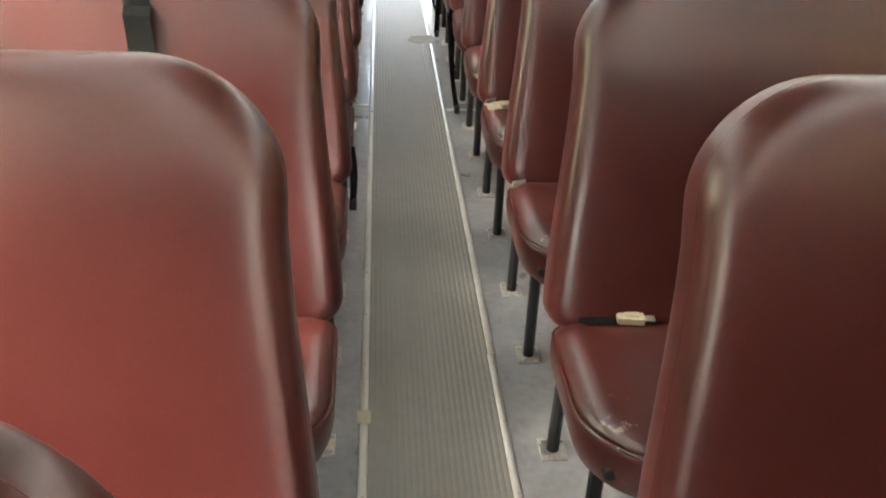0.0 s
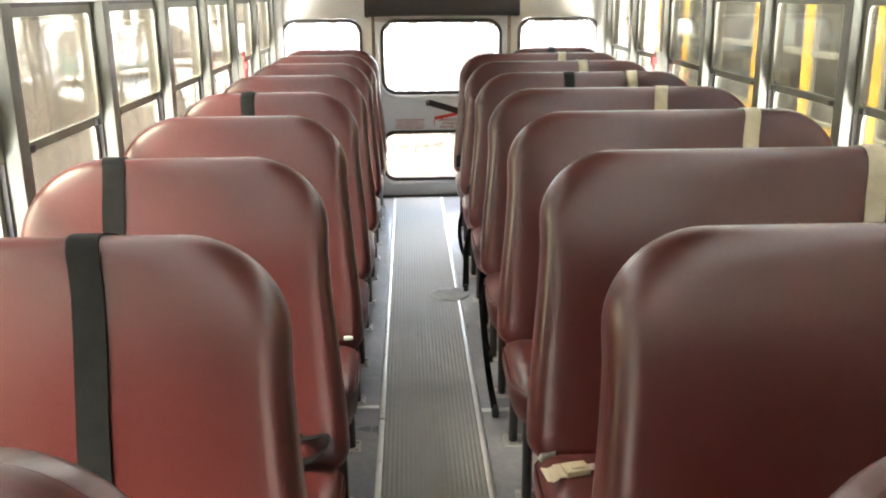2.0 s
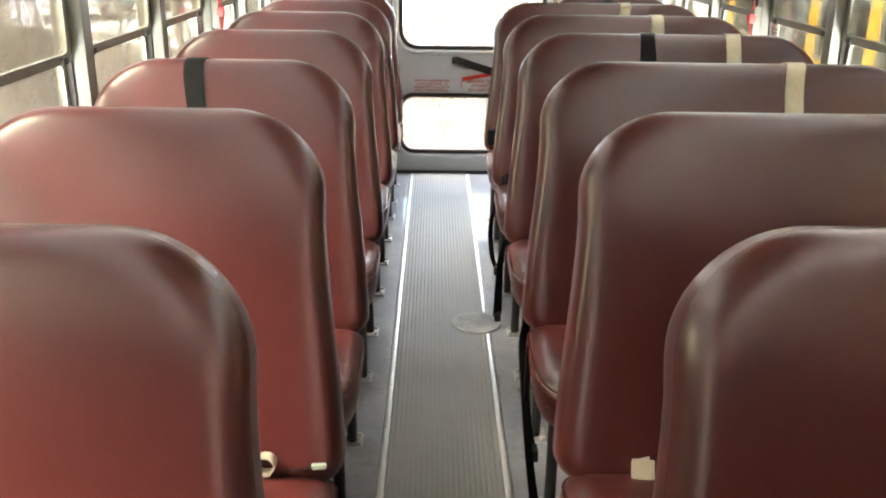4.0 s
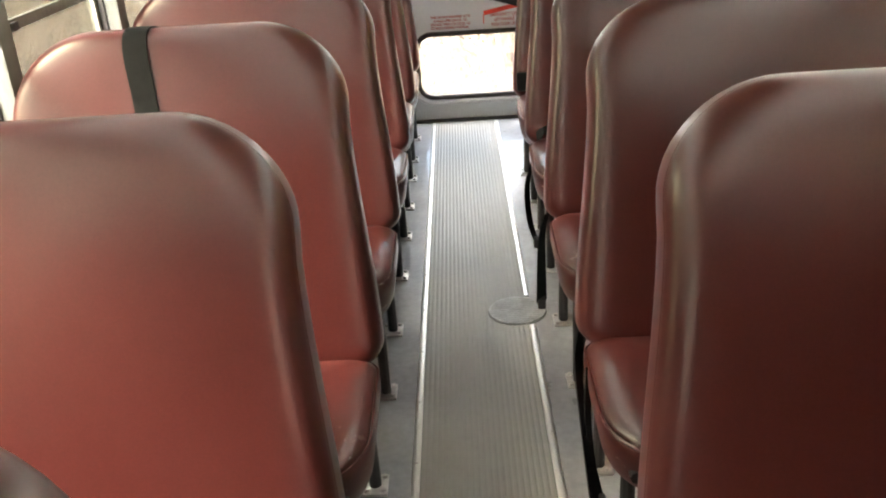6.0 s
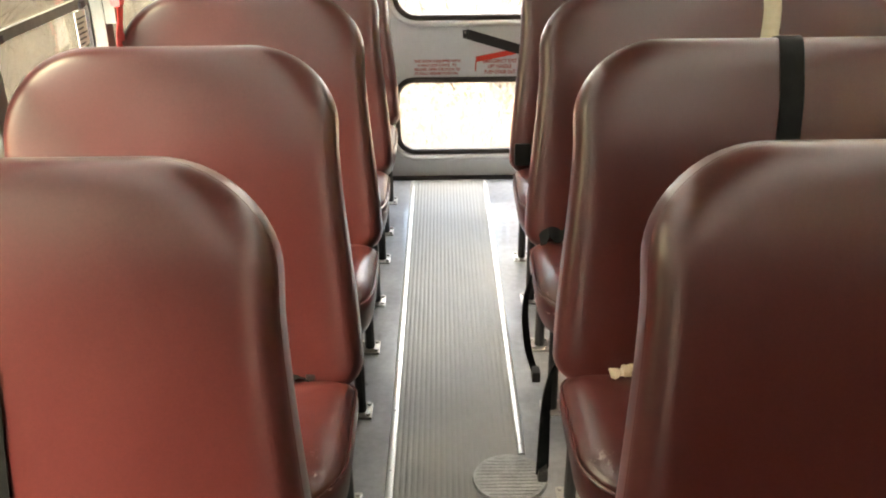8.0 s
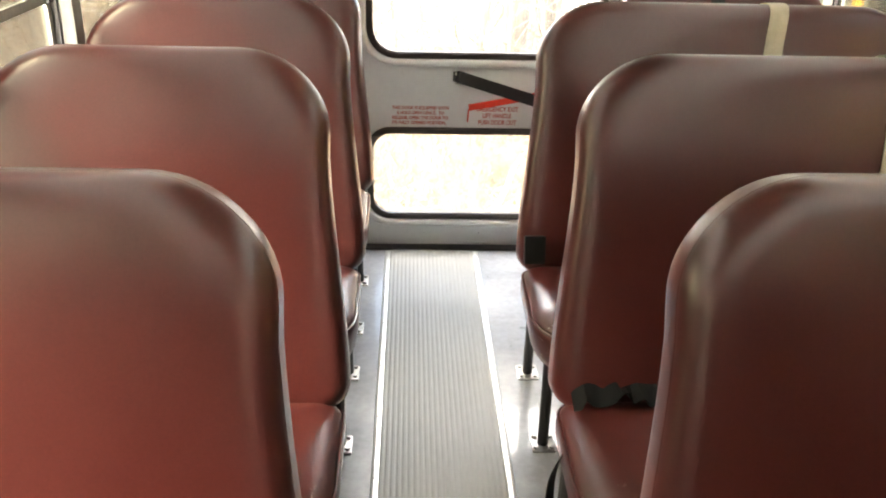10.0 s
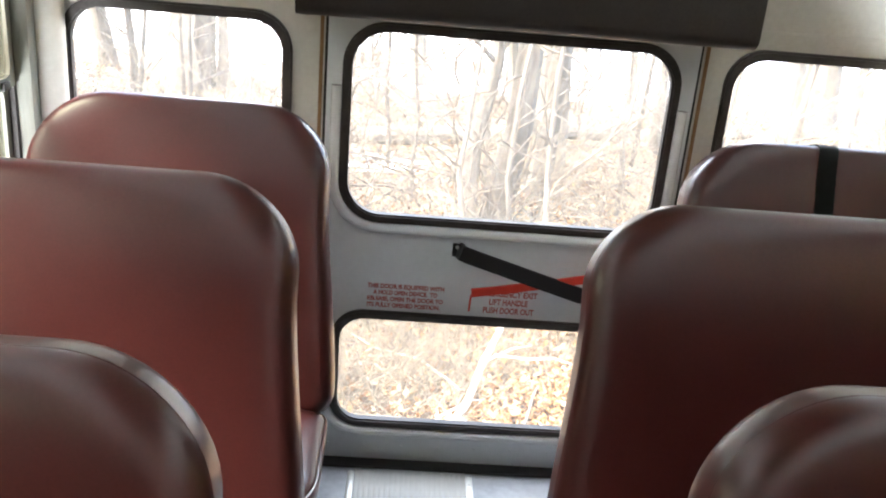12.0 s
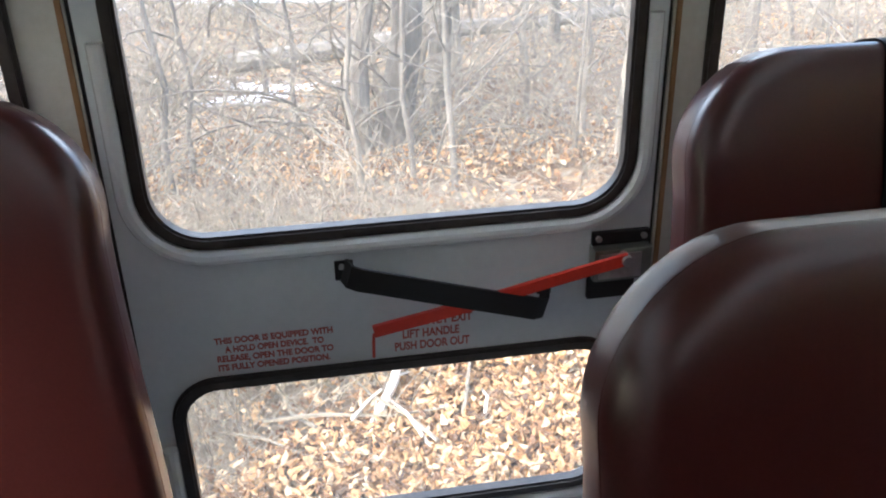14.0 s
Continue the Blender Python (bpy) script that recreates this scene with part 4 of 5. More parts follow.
def ground_z(x, y):
    """The lie of the land: level under the buses, a bank to the left."""
    z = GZ
    d = max(0.0, -x - 3.2)
    if d > 0:
        bank = math.exp(-((y - 9.5) / 6.5) ** 2)
        z += 3.1 * bank * (1 - math.exp(-d * d / 6.0)) * math.exp(-(max(0, d - 4.5) / 5.0) ** 2)
    r = max(0.0, y - 8.5)
    z += 0.10 * noise.noise(Vector((x * 0.5, y * 0.5, 0))) * min(1.0, r / 3.0)
    z += 0.03 * noise.noise(Vector((x * 2.1, y * 2.1, 4))) * min(1.0, r / 1.5)
    return z


bm = bmesh.new()
xs = [-260, -150, -90, -60, -40, -30] + [-24 + i * 0.8 for i in range(61)] + [30, 40, 60, 90, 150, 260]
ys = [-200, -100, -50, -25, -15] + [-10 + i * 0.8 for i in range(71)] + [52, 60, 75, 100, 150, 300]
grid = [[bm.verts.new((x, y, ground_z(x, y))) for x in xs] for y in ys]
for a, b in zip(grid, grid[1:]):
    for j in range(len(xs) - 1):
        bm.faces.new((a[j], a[j + 1], b[j + 1], b[j]))
tagged(part("ground", bm, GROUND), "woodland ground of brown leaf litter with patches of old snow", "ground", kind="structure")

# fallen leaves behind the bus
rnd = random.Random(5)
verts, faces = [], []
for i in range(62000):
    if i < 50000:
        x, y = rnd.gauss(0.6, 1.5), 8.0 + abs(rnd.gauss(0, 1.9))
    else:
        x, y = rnd.uniform(-5, 8), rnd.uniform(8, 18)
    if x < -0.36 + (y - 8.49) * 1.2 + rnd.gauss(0, 0.06) and y < 11.5 and rnd.random() < 0.82:
        continue
    z = ground_z(x, y) + rnd.uniform(0.006, 0.06)
    a, l = rnd.uniform(0, 6.283), rnd.uniform(0.012, 0.031)
    w = l * rnd.uniform(0.45, 0.8)
    tx, ty = rnd.gauss(0, 0.45), rnd.gauss(0, 0.45)
    curl = rnd.uniform(-0.01, 0.03)
    ca, sa = math.cos(a), math.sin(a)
    k = len(verts)
    for u, v, c in ((-l, 0, curl), (-l * 0.3, -w * 0.8, 0), (l * 0.4, -w * 0.7, curl * 0.5), (l, 0, curl), (l * 0.35, w * 0.75, curl * 0.6), (-l * 0.35, w * 0.8, 0)):
        verts.append((x + u * ca - v * sa, y + u * sa + v * ca, z + u * tx + v * ty + c + 0.01))
    faces.append((k, k + 1, k + 2, k + 3))
    faces.append((k, k + 3, k + 4, k + 5))
me = bpy.data.meshes.new("fallen_leaves")
me.from_pydata(verts, [], faces)
me.materials.append(LEAF)
tagged(new("fallen_leaves", me), "curled brown and tan fallen leaves covering the ground", "leaves", kind="stuff")


# ---- outside: trees ----
def bare_tree(name, seed, height, r0, label, spread=1.0, forks=9):
    """A leafless tree: tapered crooked trunk, limbs, branches and twigs."""
    rn = random.Random(seed)
    t = thing(name, 0, 0, 0, label, "tree", "bare trees")
    tb, lb = bmesh.new(), bmesh.new()
    n = 10
    pts, rad = [], []
    x = y = 0.0
    for i in range(n + 1):
        k = i / n
        pts.append(Vector((x, y, height * k - (0.25 if i == 0 else 0))))
        rad.append(r0 * ((1 - k) ** 0.8 * 0.95 + 0.05) * (1.35 if i == 0 else 1))
        x += rn.gauss(0, 0.018) * height * 0.5
        y += rn.gauss(0, 0.018) * height * 0.5
    tube(tb, pts, rad, 9)

    def limb(p, d, ln, r, level):
        q = [p]
        d = d.normalized()
        for i in range(4):
            d = (d + Vector((rn.gauss(0, 0.16), rn.gauss(0, 0.16), rn.gauss(0.05, 0.12)))).normalized()
            q.append(q[-1] + d * ln / 4)
        tube(lb, q, [r, r * 0.8, r * 0.6, r * 0.42, r * 0.2], 5 if level < 2 else 3)
        if level < 2:
            for i in range(rn.randint(2, 4)):
                j = rn.randint(1, 4)
                side = Vector((rn.gauss(0, 1), rn.gauss(0, 1), rn.gauss(0.3, 0.6)))
                limb(q[j], d * 0.6 + side.normalized() * 0.8, ln * rn.uniform(0.35, 0.6), r * 0.45, level + 1)

    for i in range(forks):
        k = rn.uniform(0.12, 0.95)
        j = min(int(k * n), n - 1)
        p = pts[j].lerp(pts[j + 1], k * n - j)
        a = rn.uniform(0, 6.283)
        limb(p, Vector((math.cos(a), math.sin(a), rn.uniform(0.2, 0.9))), height * rn.uniform(0.12, 0.3) * spread * (1.1 - k * 0.6), max(0.008, rad[j] * 0.4), 0)
    part("trunk", tb, BARK, t)
    part("limbs", lb, BARK, t)
    return t


def brush(name, seed, label, stems=45, height=1.3):
    """A thicket of thin dry stems."""
    rn = random.Random(seed)
    t = thing(name, 0, 0, 0, label, "brush", "dry brush")
    bm = bmesh.new()
    for i in range(stems):
        p = Vector((rn.gauss(0, 0.35), rn.gauss(0, 0.35), -0.05))
        d = Vector((rn.gauss(0, 0.45), rn.gauss(0, 0.45), 1.0)).normalized()
        ln = height * rn.uniform(0.35, 1.0)
        q = [p]
        for j in range(6):
            d = (d + Vector((rn.gauss(0, 0.22), rn.gauss(0, 0.22), rn.gauss(-0.08, 0.15)))).normalized()
            q.append(q[-1] + d * ln / 6)
        r = rn.uniform(0.003, 0.008)
        tube(bm, q, [r * (1 - 0.14 * j) for j in range(7)], 4)
        for j in (2, 3, 4, 5):
            if rn.random() < 0.7:
                dd = (d + Vector((rn.gauss(0, 0.9), rn.gauss(0, 0.9), rn.gauss(0, 0.6)))).normalized()
                m = q[j] + dd * ln * 0.14
                e = m + (dd + Vector((rn.gauss(0, 0.4), rn.gauss(0, 0.4), 0))).normalized() * ln * 0.14
                tube(bm, [q[j], m, e], [r * 0.5, r * 0.4, r * 0.2], 3)
    part("stems", bm, TWIG, t)
    return t


TREES = [bare_tree("bare_tree", 11, 11.0, 0.20, "tall leafless tree with grey bark"),
         bare_tree("bare_tree", 23, 9.0, 0.13, "leafless tree with a crooked grey trunk"),
         bare_tree("bare_tree", 37, 6.5, 0.065, "slender leafless tree with fine limbs", 0.9, 11),
         bare_tree("bare_tree", 41, 3.6, 0.024, "leafless sapling with thin crooked limbs", 1.2, 9)]
SPOTS = [(1, 0.72, 12.5, 1.0, 20), (2, 0.50, 12.3, 1.1, 140), (2, 0.93, 12.75, 1.0, 260), (1, 1.25, 13.3, 0.8, 80), (0, 1.62, 15.2, 0.9, 10), (2, 1.55, 13.9, 1.0, 10), (0, 3.85, 16.6, 0.9, 140), (3, 0.03, 12.9, 1.0, 0),
         (3, -0.22, 14.1, 1.1, 70), (1, -4.3, 17.8, 1.0, 200), (0, -3.15, 17.4, 1.5, 250), (2, -2.65, 17.5, 1.2, 33), (2, -3.6, 18.4, 1.0, 90),
         (3, 1.05, 11.2, 1.0, 45), (3, 2.0, 13.0, 1.1, 160), (3, 2.5, 14.6, 1.2, 210), (3, -0.75, 12.0, 0.9, 300), (3, 0.42, 11.4, 0.9, 120),
         (2, 2.9, 15.2, 1.0, 15), (2, 4.6, 14.0, 1.0, 190), (1, 5.2, 17.0, 1.1, 95), (2, 3.3, 18.2, 1.1, 280), (0, 6.4, 18.5, 1.1, 44),
         (2, 4.9, 16.0, 1.2, 61), (1, 6.0, 15.2, 0.9, 17), (2, -1.7, 19.5, 1.1, 77), (1, 0.1, 19.0, 1.0, 130), (2, 2.3, 20.5, 1.2, 222),
         (0, -6.3, 9.5, 1.3, 12), (1, -5.2, 11.8, 1.1, 100), (2, -4.6, 8.2, 1.0, 190), (0, -8.4, 13.5, 1.2, 280), (2, -6.8, 16.0, 1.3, 70),
         (1, -9.6, 8.8, 1.2, 150), (2, -4.9, 14.6, 1.1, 210), (1, -7.2, 5.8, 1.0, 20), (2, -8.8, 10.5, 1.2, 44), (0, -11.5, 17.0, 1.2, 120),
         (3, -4.1, 7.0, 1.0, 10), (3, -4.4, 9.6, 1.1, 140), (3, -5.0, 12.9, 1.2, 200)]
rn = random.Random(9)
for i in range(34):
    SPOTS.append((3, rn.uniform(-3, 6), rn.uniform(10.8, 18), rn.uniform(0.7, 1.3), rn.uniform(0, 360)))
for i in range(18):
    SPOTS.append((rn.choice((2, 3)), rn.uniform(-9, -3.6), rn.uniform(3, 18), rn.uniform(0.9, 1.3), rn.uniform(0, 360)))
for i in range(46):
    SPOTS.append((rn.choice((0, 0, 1, 1, 2)), rn.uniform(-34, 34), rn.uniform(24, 62), rn.uniform(0.9, 1.5), rn.uniform(0, 360)))
for i in range(14):
    SPOTS.append((rn.choice((0, 1, 2)), rn.uniform(-30, -13), rn.uniform(-2, 24), rn.uniform(0.9, 1.4), rn.uniform(0, 360)))
used = set()
for k, x, y, sc, turn in SPOTS:
    m = Matrix.Translation((x, y, ground_z(x, y))) @ Matrix.Rotation(radians(turn), 4, 'Z')
    if k not in used:
        used.add(k)
        o = TREES[k]
    else:
        o = copy_thing(TREES[k], Matrix())
    o.matrix_basis = m @ Matrix.Diagonal((sc, sc, sc, 1))

BRUSH = [brush("dry_brush", 3, "tangle of dry grey brush stems in the leaves"), brush("dry_brush", 8, "thin dry grey brush stems in the leaves", 30, 1.7)]
BSPOTS = [(0, -0.35, 9.7, 0.9, 0), (0, 0.15, 10.3, 0.9, 60), (1, -0.75, 10.3, 0.9, 120), (0, -0.05, 9.2, 0.6, 200), (1, 0.5, 11.0, 0.9, 10),
          (1, 1.5, 11.8, 0.9, 80), (1, -1.2, 11.6, 1.0, 150), (0, 0.9, 12.6, 1.1, 220), (1, 2.3, 12.4, 0.9, 33), (0, 1.9, 14.0, 1.2, 99),
          (1, 3.0, 13.4, 1.0, 150), (0, -1.0, 13.6, 1.2, 20), (1, 0.2, 15.4, 1.2, 70), (0, 4.2, 14.8, 1.2, 300), (1, -2.4, 14.8, 1.2, 200),
          (0, -4.0, 8.5, 1.3, 30), (1, -4.6, 6.6, 1.3, 70), (0, -5.6, 7.8, 1.4, 170), (1, -4.2, 10.8, 1.3, 250), (0, -3.9, 5.2, 1.2, 290),
          (1, -5.0, 4.6, 1.4, 11), (0, -6.0, 10.6, 1.5, 133), (1, 5.4, 12.6, 1.3, 210), (0, 3.6, 17.4, 1.4, 10), (1, -0.6, 17.2, 1.4, 50), (0, 1.6, 17.6, 1.3, 85)]
rn = random.Random(21)
for i in range(58):
    BSPOTS.append((rn.choice((0, 1)), rn.uniform(-8.2, -4.6), rn.uniform(1.5, 14.5), rn.uniform(1.1, 1.8), rn.uniform(0, 360)))
for i in range(24):
    BSPOTS.append((rn.choice((0, 1)), rn.uniform(-3.5, 7.0), rn.uniform(11.0, 19.0), rn.uniform(0.9, 1.5), rn.uniform(0, 360)))
for i in range(22):
    BSPOTS.append((rn.choice((0, 1)), rn.uniform(-1.5, 0.30), rn.uniform(8.9, 11.0), rn.uniform(0.4, 0.7), rn.uniform(0, 360)))
for i in range(74):
    y = rn.uniform(8.5, 10.7)
    BSPOTS.append((rn.choice((0, 1)), rn.uniform(-1.3, min(1.5, -0.5 + (y - 8.49) * 1.2)), y, rn.uniform(0.26, 0.42), rn.uniform(0, 360)))
used = set()
for k, x, y, sc, turn in BSPOTS:
    m = Matrix.Translation((x, y, ground_z(x, y))) @ Matrix.Rotation(radians(turn), 4, 'Z')
    if k not in used:
        used.add(k)
        o = BRUSH[k]
    else:
        o = copy_thing(BRUSH[k], Matrix())
    o.matrix_basis = m @ Matrix.Diagonal((sc, sc, sc, 1))

def vines(seed, count, label):
    """Bare climbing vines: long thin stems that arch, loop and hang round a clump of trunks."""
    rn = random.Random(seed)
    t = thing("vine_tangle", 0, 0, 0, label, "vines", "bare vines")
    bm = bmesh.new()
    for i in range(count):
        p = Vector((rn.gauss(0, 0.55), rn.gauss(0, 0.45), rn.uniform(-0.05, 0.3)))
        if rn.random() < 0.45:
            p.z = rn.uniform(0.8, 3.2)
        d = Vector((rn.gauss(0, 0.5), rn.gauss(0, 0.3), rn.choice((1.0, 1.0, -0.6)))).normalized()
        bend = Vector((rn.gauss(0, 0.30), rn.gauss(0, 0.15), rn.gauss(-0.10, 0.16)))
        q = [p]
        step = rn.uniform(0.12, 0.20)
        for j in range(rn.randint(8, 15)):
            d = (d + bend * 0.8 + Vector((rn.gauss(0, 0.16), rn.gauss(0, 0.12), rn.gauss(0, 0.14)))).normalized()
            n = q[-1] + d * step
            if n.z < -0.05:
                break
            q.append(n)
        if len(q) < 4:
            continue
        r = rn.uniform(0.005, 0.015)
        tube(bm, q, [r * (1 - 0.7 * j / len(q)) for j in range(len(q))], 4)
        for j in range(2, len(q) - 1, 2):
            if rn.random() < 0.6:
                e = Vector((rn.gauss(0, 1), rn.gauss(0, 0.6), rn.gauss(-0.2, 0.7))).normalized()
                m = q[j] + e * rn.uniform(0.08, 0.2)
                tube(bm, [q[j], m, m + (e + Vector((rn.gauss(0, 0.5), 0, rn.gauss(0, 0.5)))).normalized() * 0.15], [r * 0.45, r * 0.35, r * 0.15], 3)
    part("stems", bm, VINE, t)
    return t


VINES = [vines(4, 46, "tangle of bare grey-brown vines climbing round tree trunks"), vines(12, 18, "thin bare vines looping between saplings")]
placed = set()
for k, x, y, sc, turn in ((0, 0.72, 12.40, 1.0, 0), (0, 0.85, 12.9, 0.9, 150), (1, 0.10, 12.4, 1.0, 30), (1, -0.6, 13.4, 1.1, 100), (1, 1.7, 13.0, 1.0, 200)):
    m = Matrix.Translation((x, y, ground_z(x, y))) @ Matrix.Rotation(radians(turn), 4, 'Z') @ Matrix.Diagonal((sc, sc, sc, 1))
    if k not in placed:
        placed.add(k)
        VINES[k].matrix_basis = m
    else:
        copy_thing(VINES[k], Matrix()).matrix_basis = m

# fallen log, pale branch and sticks
rn = random.Random(2)
log = thing("fallen_log", 0, 0, 0, "long grey fallen log lying on leaf litter", "log")
pts = [(-0.7 + i * 0.63, 14.75 + i * 0.15 + rn.gauss(0, 0.03), ground_z(-0.7 + i * 0.63, 14.75 + i * 0.15) + 0.07 + 0.02 * i) for i in range(9)]
part("trunk", tube(bmesh.new(), pts, [0.10, 0.105, 0.10, 0.098, 0.092, 0.088, 0.08, 0.07, 0.055], 9), BARK, log)
bm = bmesh.new()
tube(bm, [pts[5], (2.6, 15.2, -0.45), (2.75, 14.9, -0.2)], [0.03, 0.02, 0.006], 5)
part("stub", bm, BARK, log)
pts = [(0.22, 8.75, -0.97), (0.34, 8.95, -0.90), (0.44, 9.25, -0.80), (0.56, 9.52, -0.70), (0.64, 9.80, -0.64), (0.73, 10.05, -0.62)]
br = thing("pale_branch", 0, 0, 0, "pale barkless fallen branch propped in the brush", "branch")
part("stem", tube(bmesh.new(), pts, [0.022, 0.021, 0.020, 0.017, 0.014, 0.008], 7), PALE_WOOD, br)
part("side_shoot", tube(bmesh.new(), [pts[2], (0.60, 9.32, -0.74), (0.72, 9.36, -0.73)], [0.007, 0.005, 0.002], 5), PALE_WOOD, br)
for i in range(26):
    x, y = rn.gauss(0.1, 0.8), 8.6 + abs(rn.gauss(0, 1.3))
    a, l = rn.uniform(0, 3.14), rn.uniform(0.3, 1.1)
    z = ground_z(x, y) + 0.03
    q = [(x + math.cos(a) * l * k + rn.gauss(0, 0.02), y + math.sin(a) * l * k + rn.gauss(0, 0.02), z + rn.uniform(0, 0.10)) for k in (-0.5, -0.2, 0.15, 0.5)]
    tagged(part("fallen_stick", tube(bmesh.new(), q, [0.010, 0.009, 0.007, 0.003], 5), rn.choice((TWIG, PALE_WOOD))),
           "dry fallen stick lying on the leaves", "stick", "fallen sticks")

# low slatted fence far behind
fence = thing("slat_fence", -0.95, 19.4, ground_z(-0.95, 19.4), "short weathered dark slat fence", "fence")
for z in (0.12, 0.34):
    part("rail", boxed(-0.55, 0.55, -0.02, 0.02, z, z + 0.05, 0.005), BARK, fence)
sl = None
for i in range(9):
    m = Matrix.Translation((-0.5 + i * 0.125, -0.03, 0))
    if sl is None:
        sl = part("slat", boxed(-0.035, 0.035, -0.012, 0.012, 0.0, 0.46, 0.004), BARK, fence)
        sl.matrix_basis = m
    else:
        share("slat", sl, fence, m)


# ---- outside: vehicles ----
def parked_car(x, y, turn, paint, label):
    """A parked saloon car."""
    t = thing("parked_car", x, y, ground_z(x, y), label, "car", "parked cars")
    t.rotation_euler = (0, 0, radians(turn))
    side = [(-2.2, 0.30), (2.2, 0.30), (2.25, 0.62), (2.1, 0.86), (1.1, 0.93), (-1.4, 0.95), (-2.2, 0.86)]
    bm = bmesh.new()
    L = [[bm.verts.new((p[0], yy, p[1])) for p in side] for yy in (-0.85, 0.85)]
    for j in range(7):
        bm.faces.new((L[0][j], L[0][(j + 1) % 7], L[1][(j + 1) % 7], L[1][j]))
    bm.faces.new(L[0])
    bm.faces.new(L[1])
    bmesh.ops.bevel(bm, geom=bm.edges[:], offset=0.07, segments=3, affect='EDGES')
    part("body", bm, paint, t)
    bm = bmesh.new()
    lo = [(-1.55, -0.78), (1.05, -0.78), (1.05, 0.78), (-1.55, 0.78)]
    hi = [(-0.95, -0.6), (0.35, -0.6), (0.35, 0.6), (-0.95, 0.6)]
    a = [bm.verts.new((*p, 0.92)) for p in lo]
    b = [bm.verts.new((*p, 1.42)) for p in hi]
    for j in range(4):
        bm.faces.new((a[j], a[(j + 1) % 4], b[(j + 1) % 4], b[j]))
    bm.faces.new(b)
    bmesh.ops.bevel(bm, geom=bm.edges[:], offset=0.04, segments=2, affect='EDGES')
    part("cabin_glass", bm, GASKET, t, "dark glazed cabin")
    part("roof", boxed(-0.93, 0.33, -0.58, 0.58, 1.40, 1.45, 0.02), paint, t)
    for wx in (-1.35, 1.4):
        for wy in (-0.82, 0.82):
            bm = bmesh.new()
            rod(bm, (wx, wy - 0.1, 0.31), (wx, wy + 0.1, 0.31), 0.32, 0.32, 20)
            wheel = part("wheel", bm, TYRE, t)
            bm = bmesh.new()
            e = 0.105 if wy > 0 else -0.105
            rod(bm, (wx, wy + e * 0.9, 0.31), (wx, wy + e, 0.31), 0.19, 0.17, 14)
            part("rim", bm, ZINC, wheel)
    return t


TEAL = surface("teal_car_paint", (0.02, 0.10, 0.095), (0.035, 0.14, 0.13), 3, 40, (0.2, 0.3), coat=0.5)
GREY_CAR = surface("dark_car_paint", (0.03, 0.03, 0.035), (0.05, 0.05, 0.055), 3, 40, (0.2, 0.3), coat=0.5)
parked_car(-9.0, 28.0, 70, TEAL, "teal car parked beyond the leafy bank")
parked_car(-12.5, 26.0, 15, WHITE_PAINT, "white car parked among bare trees")
parked_car(-8.6, 33.0, 5, GREY_CAR, "dark car parked far behind the trees")
parked_car(-14.0, 19.0, 80, RED, "red car parked beyond the trees")

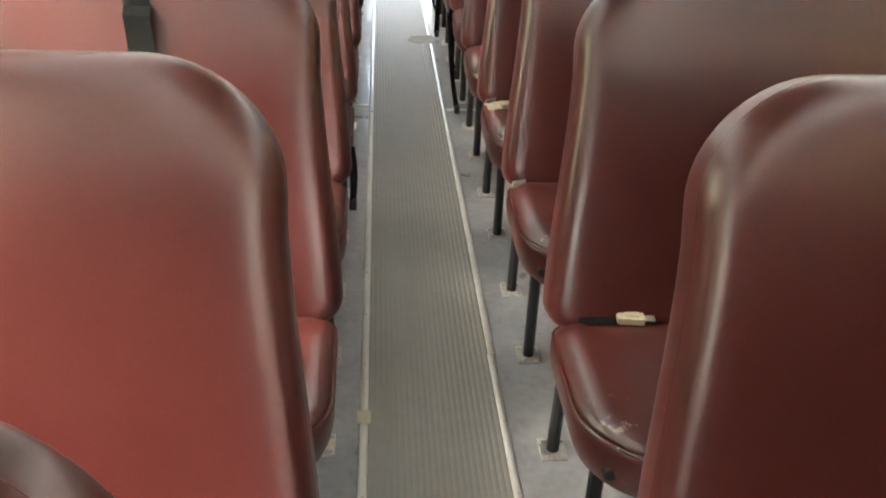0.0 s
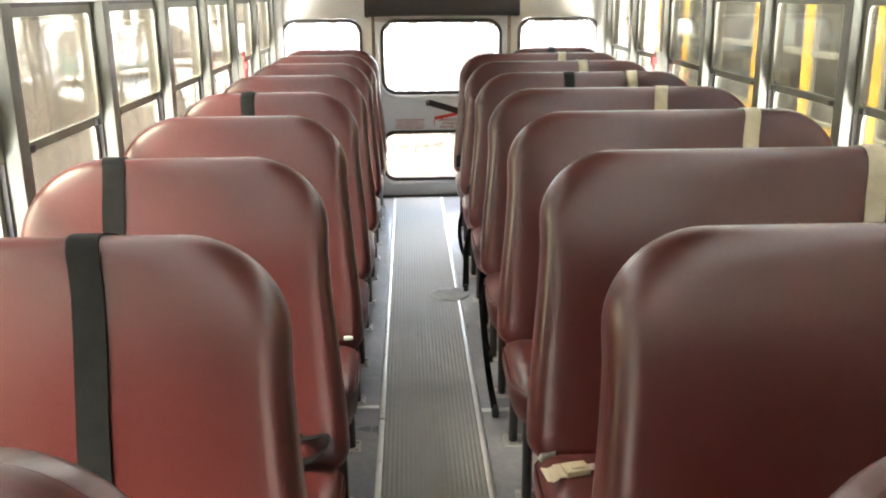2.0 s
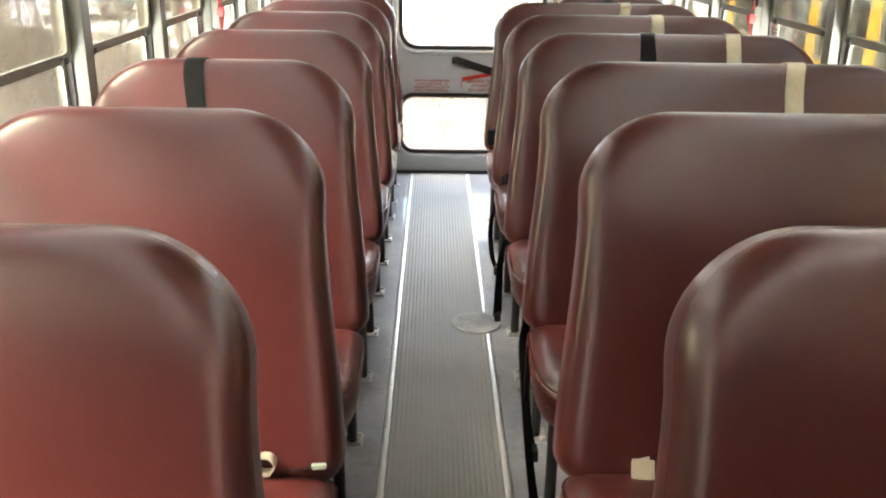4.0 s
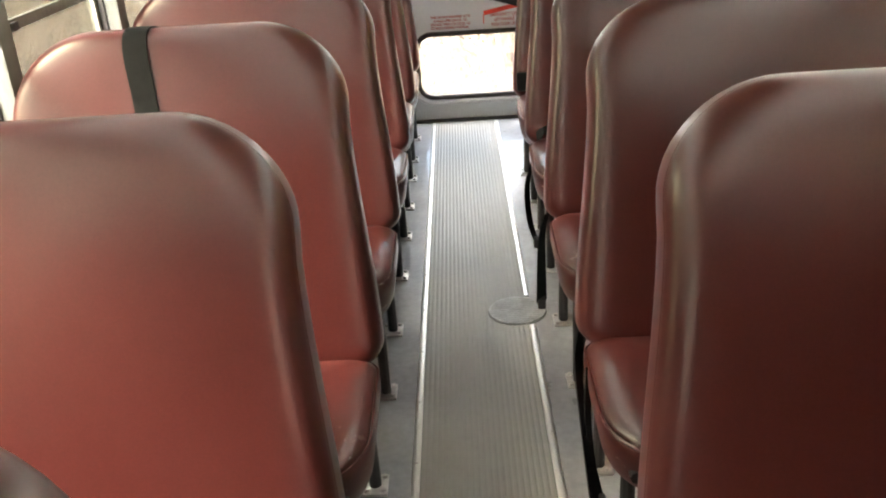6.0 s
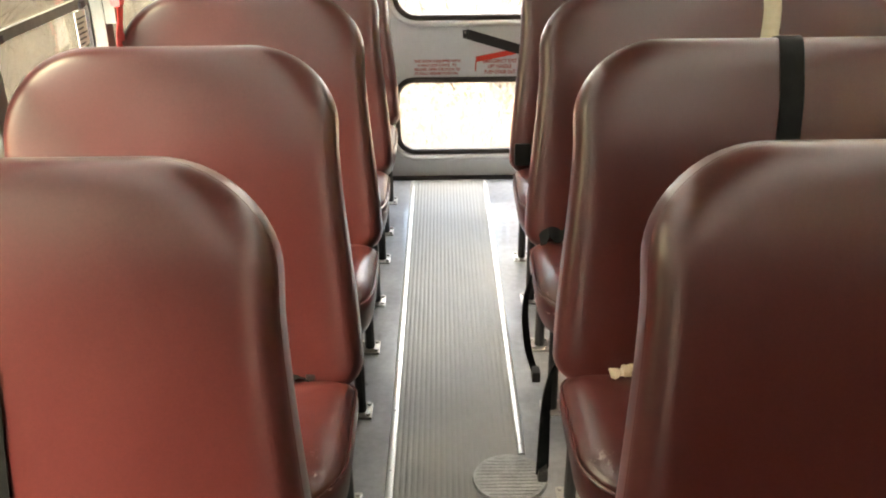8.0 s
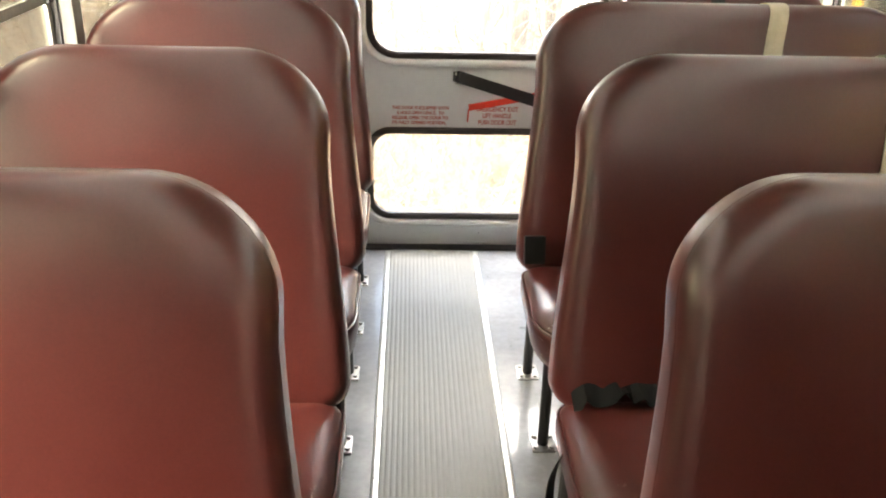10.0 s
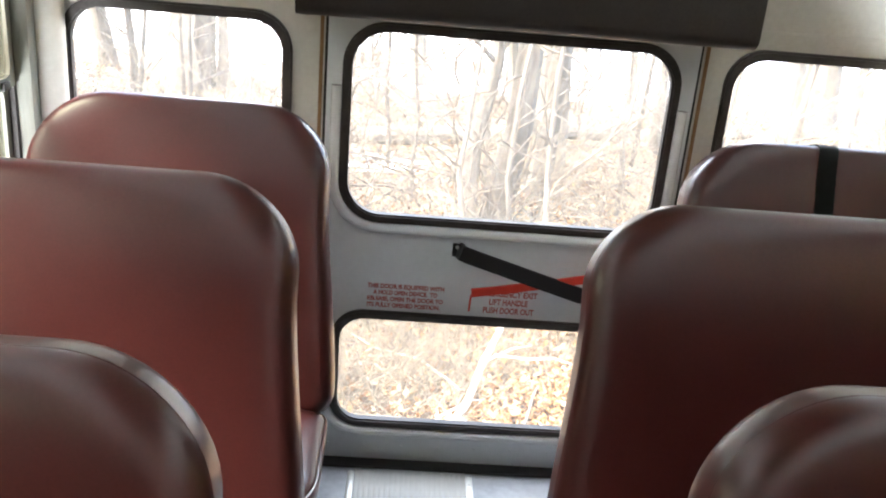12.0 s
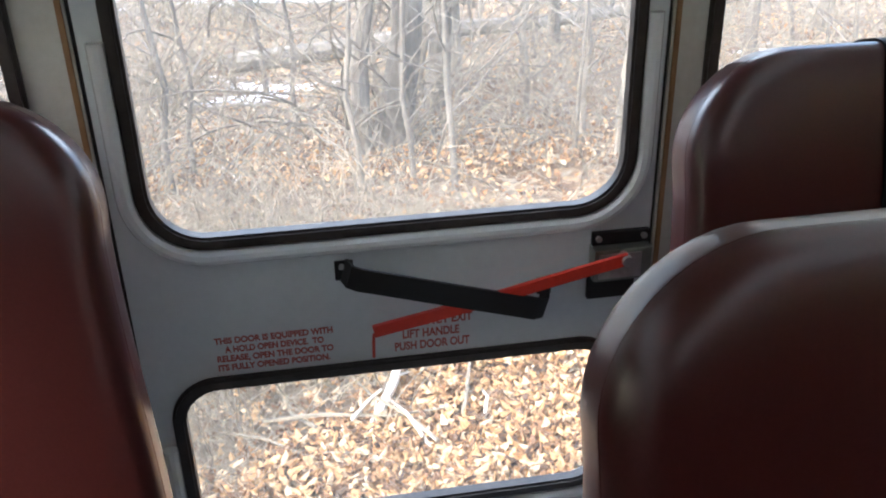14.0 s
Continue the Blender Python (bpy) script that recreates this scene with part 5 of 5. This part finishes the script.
# the bus parked alongside
BX0, BX1, BY0, BY1 = 1.955, 4.30, -6.0, 8.05
bus = thing("school_bus", (BX0 + BX1) / 2, 1.0, GZ, "yellow school bus parked close alongside with dark windows", "bus")
bus.location = (0, 0, 0)
for nm, x0, x1 in (("near_side", BX0, BX0 + 0.05), ("far_side", BX1 - 0.05, BX1)):
    bm = bmesh.new()
    box(bm, x0, x1, BY0, BY1, GZ + 0.35, 0.755, 0.01)
    box(bm, x0, x1, BY0, BY1, 1.43, 1.60, 0.01)
    sd = part(nm, bm, YELLOW, bus)
    bm = bmesh.new()
    o = -0.012 if nm == "near_side" else 0.062
    for z in (-0.35, 0.05, 0.55):
        box(bm, x0 + o, x0 + o + 0.02, BY0, BY1, z, z + 0.07, 0.004)
    part("rub_rail", bm, BLACK_STEEL, sd, "black rub rails")
    fp = None
    for k in range(-13, 5):
        y = 5.30 + 0.683 * k
        m = Matrix.Translation((0, y, 0))
        if fp is None:
            fp = part("window_post", boxed(x0, x1, -0.048, 0.048, 0.755, 1.43, 0.004), YELLOW, sd)
            fp.matrix_basis = m
        else:
            share("window_post", fp, sd, m)
    fw = None
    for k in range(-13, 4):
        y = 5.30 + 0.683 * (k + 0.5)
        m = Matrix.Translation((0, y, 0))
        if fw is None:
            bm = bmesh.new()
            pl = lambda u, v, w: Vector((x0 + w, u, v))
            h = 0.292
            for z0, z1 in ((0.757, 1.10), (1.09, 1.428)):
                o = rect_outline(-h, h, z0, z1, 0.004, 1)
                i = rect_outline(-h + 0.022, h - 0.022, z0 + 0.022, z1 - 0.022, 0.012, 1)
                b2 = frame_ring(o, i, pl, 0.008 if z0 < 1 else 0.0, 0.024)
                tmp = bpy.data.meshes.new("tmp")
                b2.to_mesh(tmp)
                b2.free()
                bm.from_mesh(tmp)
                bpy.data.meshes.remove(tmp)
            fw = part("sash", bm, FRAME, sd)
            fg = part("glazing", boxed(x0 + 0.026, x0 + 0.030, -h, h, 0.757, 1.428), DARK_GLASS, sd)
            fw.matrix_basis = fg.matrix_basis = m
        else:
            share("sash", fw, sd, m)
            share("glazing", fg, sd, m)
bm = bmesh.new()
prof = [((BX0 + BX1) / 2 - math.cos(math.pi * i / 16) * (BX1 - BX0) / 2, 1.58 + 0.36 * math.sin(math.pi * i / 16) ** 0.8) for i in range(17)]
L = [[bm.verts.new((x, y, z)) for x, z in prof] for y in (BY0, BY1)]
for j in range(16):
    bm.faces.new((L[0][j], L[0][j + 1], L[1][j + 1], L[1][j]))
bm.faces.new(L[0])
bm.faces.new(L[1])
part("roof", bm, WHITE_PAINT, bus, "white painted roof")
for nm, y0, y1 in (("rear_end", BY1 - 0.06, BY1 - 0.001), ("front_end", BY0 + 0.001, BY0 + 0.06)):
    pl = lambda u, v, w: Vector((u, y0 + w, v))
    part(nm, holed_plate([Vector(p) for p in ((BX0 + 0.051, GZ + 0.35), (BX1 - 0.051, GZ + 0.35), (BX1 - 0.051, 1.58), (BX0 + 0.051, 1.58))],
                         [rect_outline(BX0 + 0.2, BX1 - 0.2, 0.8, 1.4, 0.08)], pl, 0.058), YELLOW, bus)
part("floor_pan", boxed(BX0 + 0.051, BX1 - 0.051, BY0 + 0.07, BY1 - 0.07, -0.05, 0.0), BLACK_STEEL, bus)
for i in range(17):
    y = BY0 + 1.4 + i * 0.72
    for x0, x1 in ((BX0 + 0.10, BX0 + 0.95), (BX1 - 0.95, BX1 - 0.10)):
        bm = bmesh.new()
        box(bm, x0, x1, y, y + 0.08, 0.004, 1.05, 0.035)
        part("seat_back", bm, PAD, bus, "dark vinyl seat back inside")
for wy in (-3.6, 5.4):
    for wx in (BX0 + 0.16, BX1 - 0.16):
        bm = bmesh.new()
        rod(bm, (wx - 0.13, wy, GZ + 0.47), (wx + 0.13, wy, GZ + 0.47), 0.48, 0.48, 24)
        wheel = part("wheel", bm, TYRE, bus)
        bm = bmesh.new()
        rod(bm, (wx - 0.14, wy, GZ + 0.47), (wx + 0.14, wy, GZ + 0.47), 0.27, 0.27, 16)
        part("rim", bm, WHITE_PAINT, wheel)
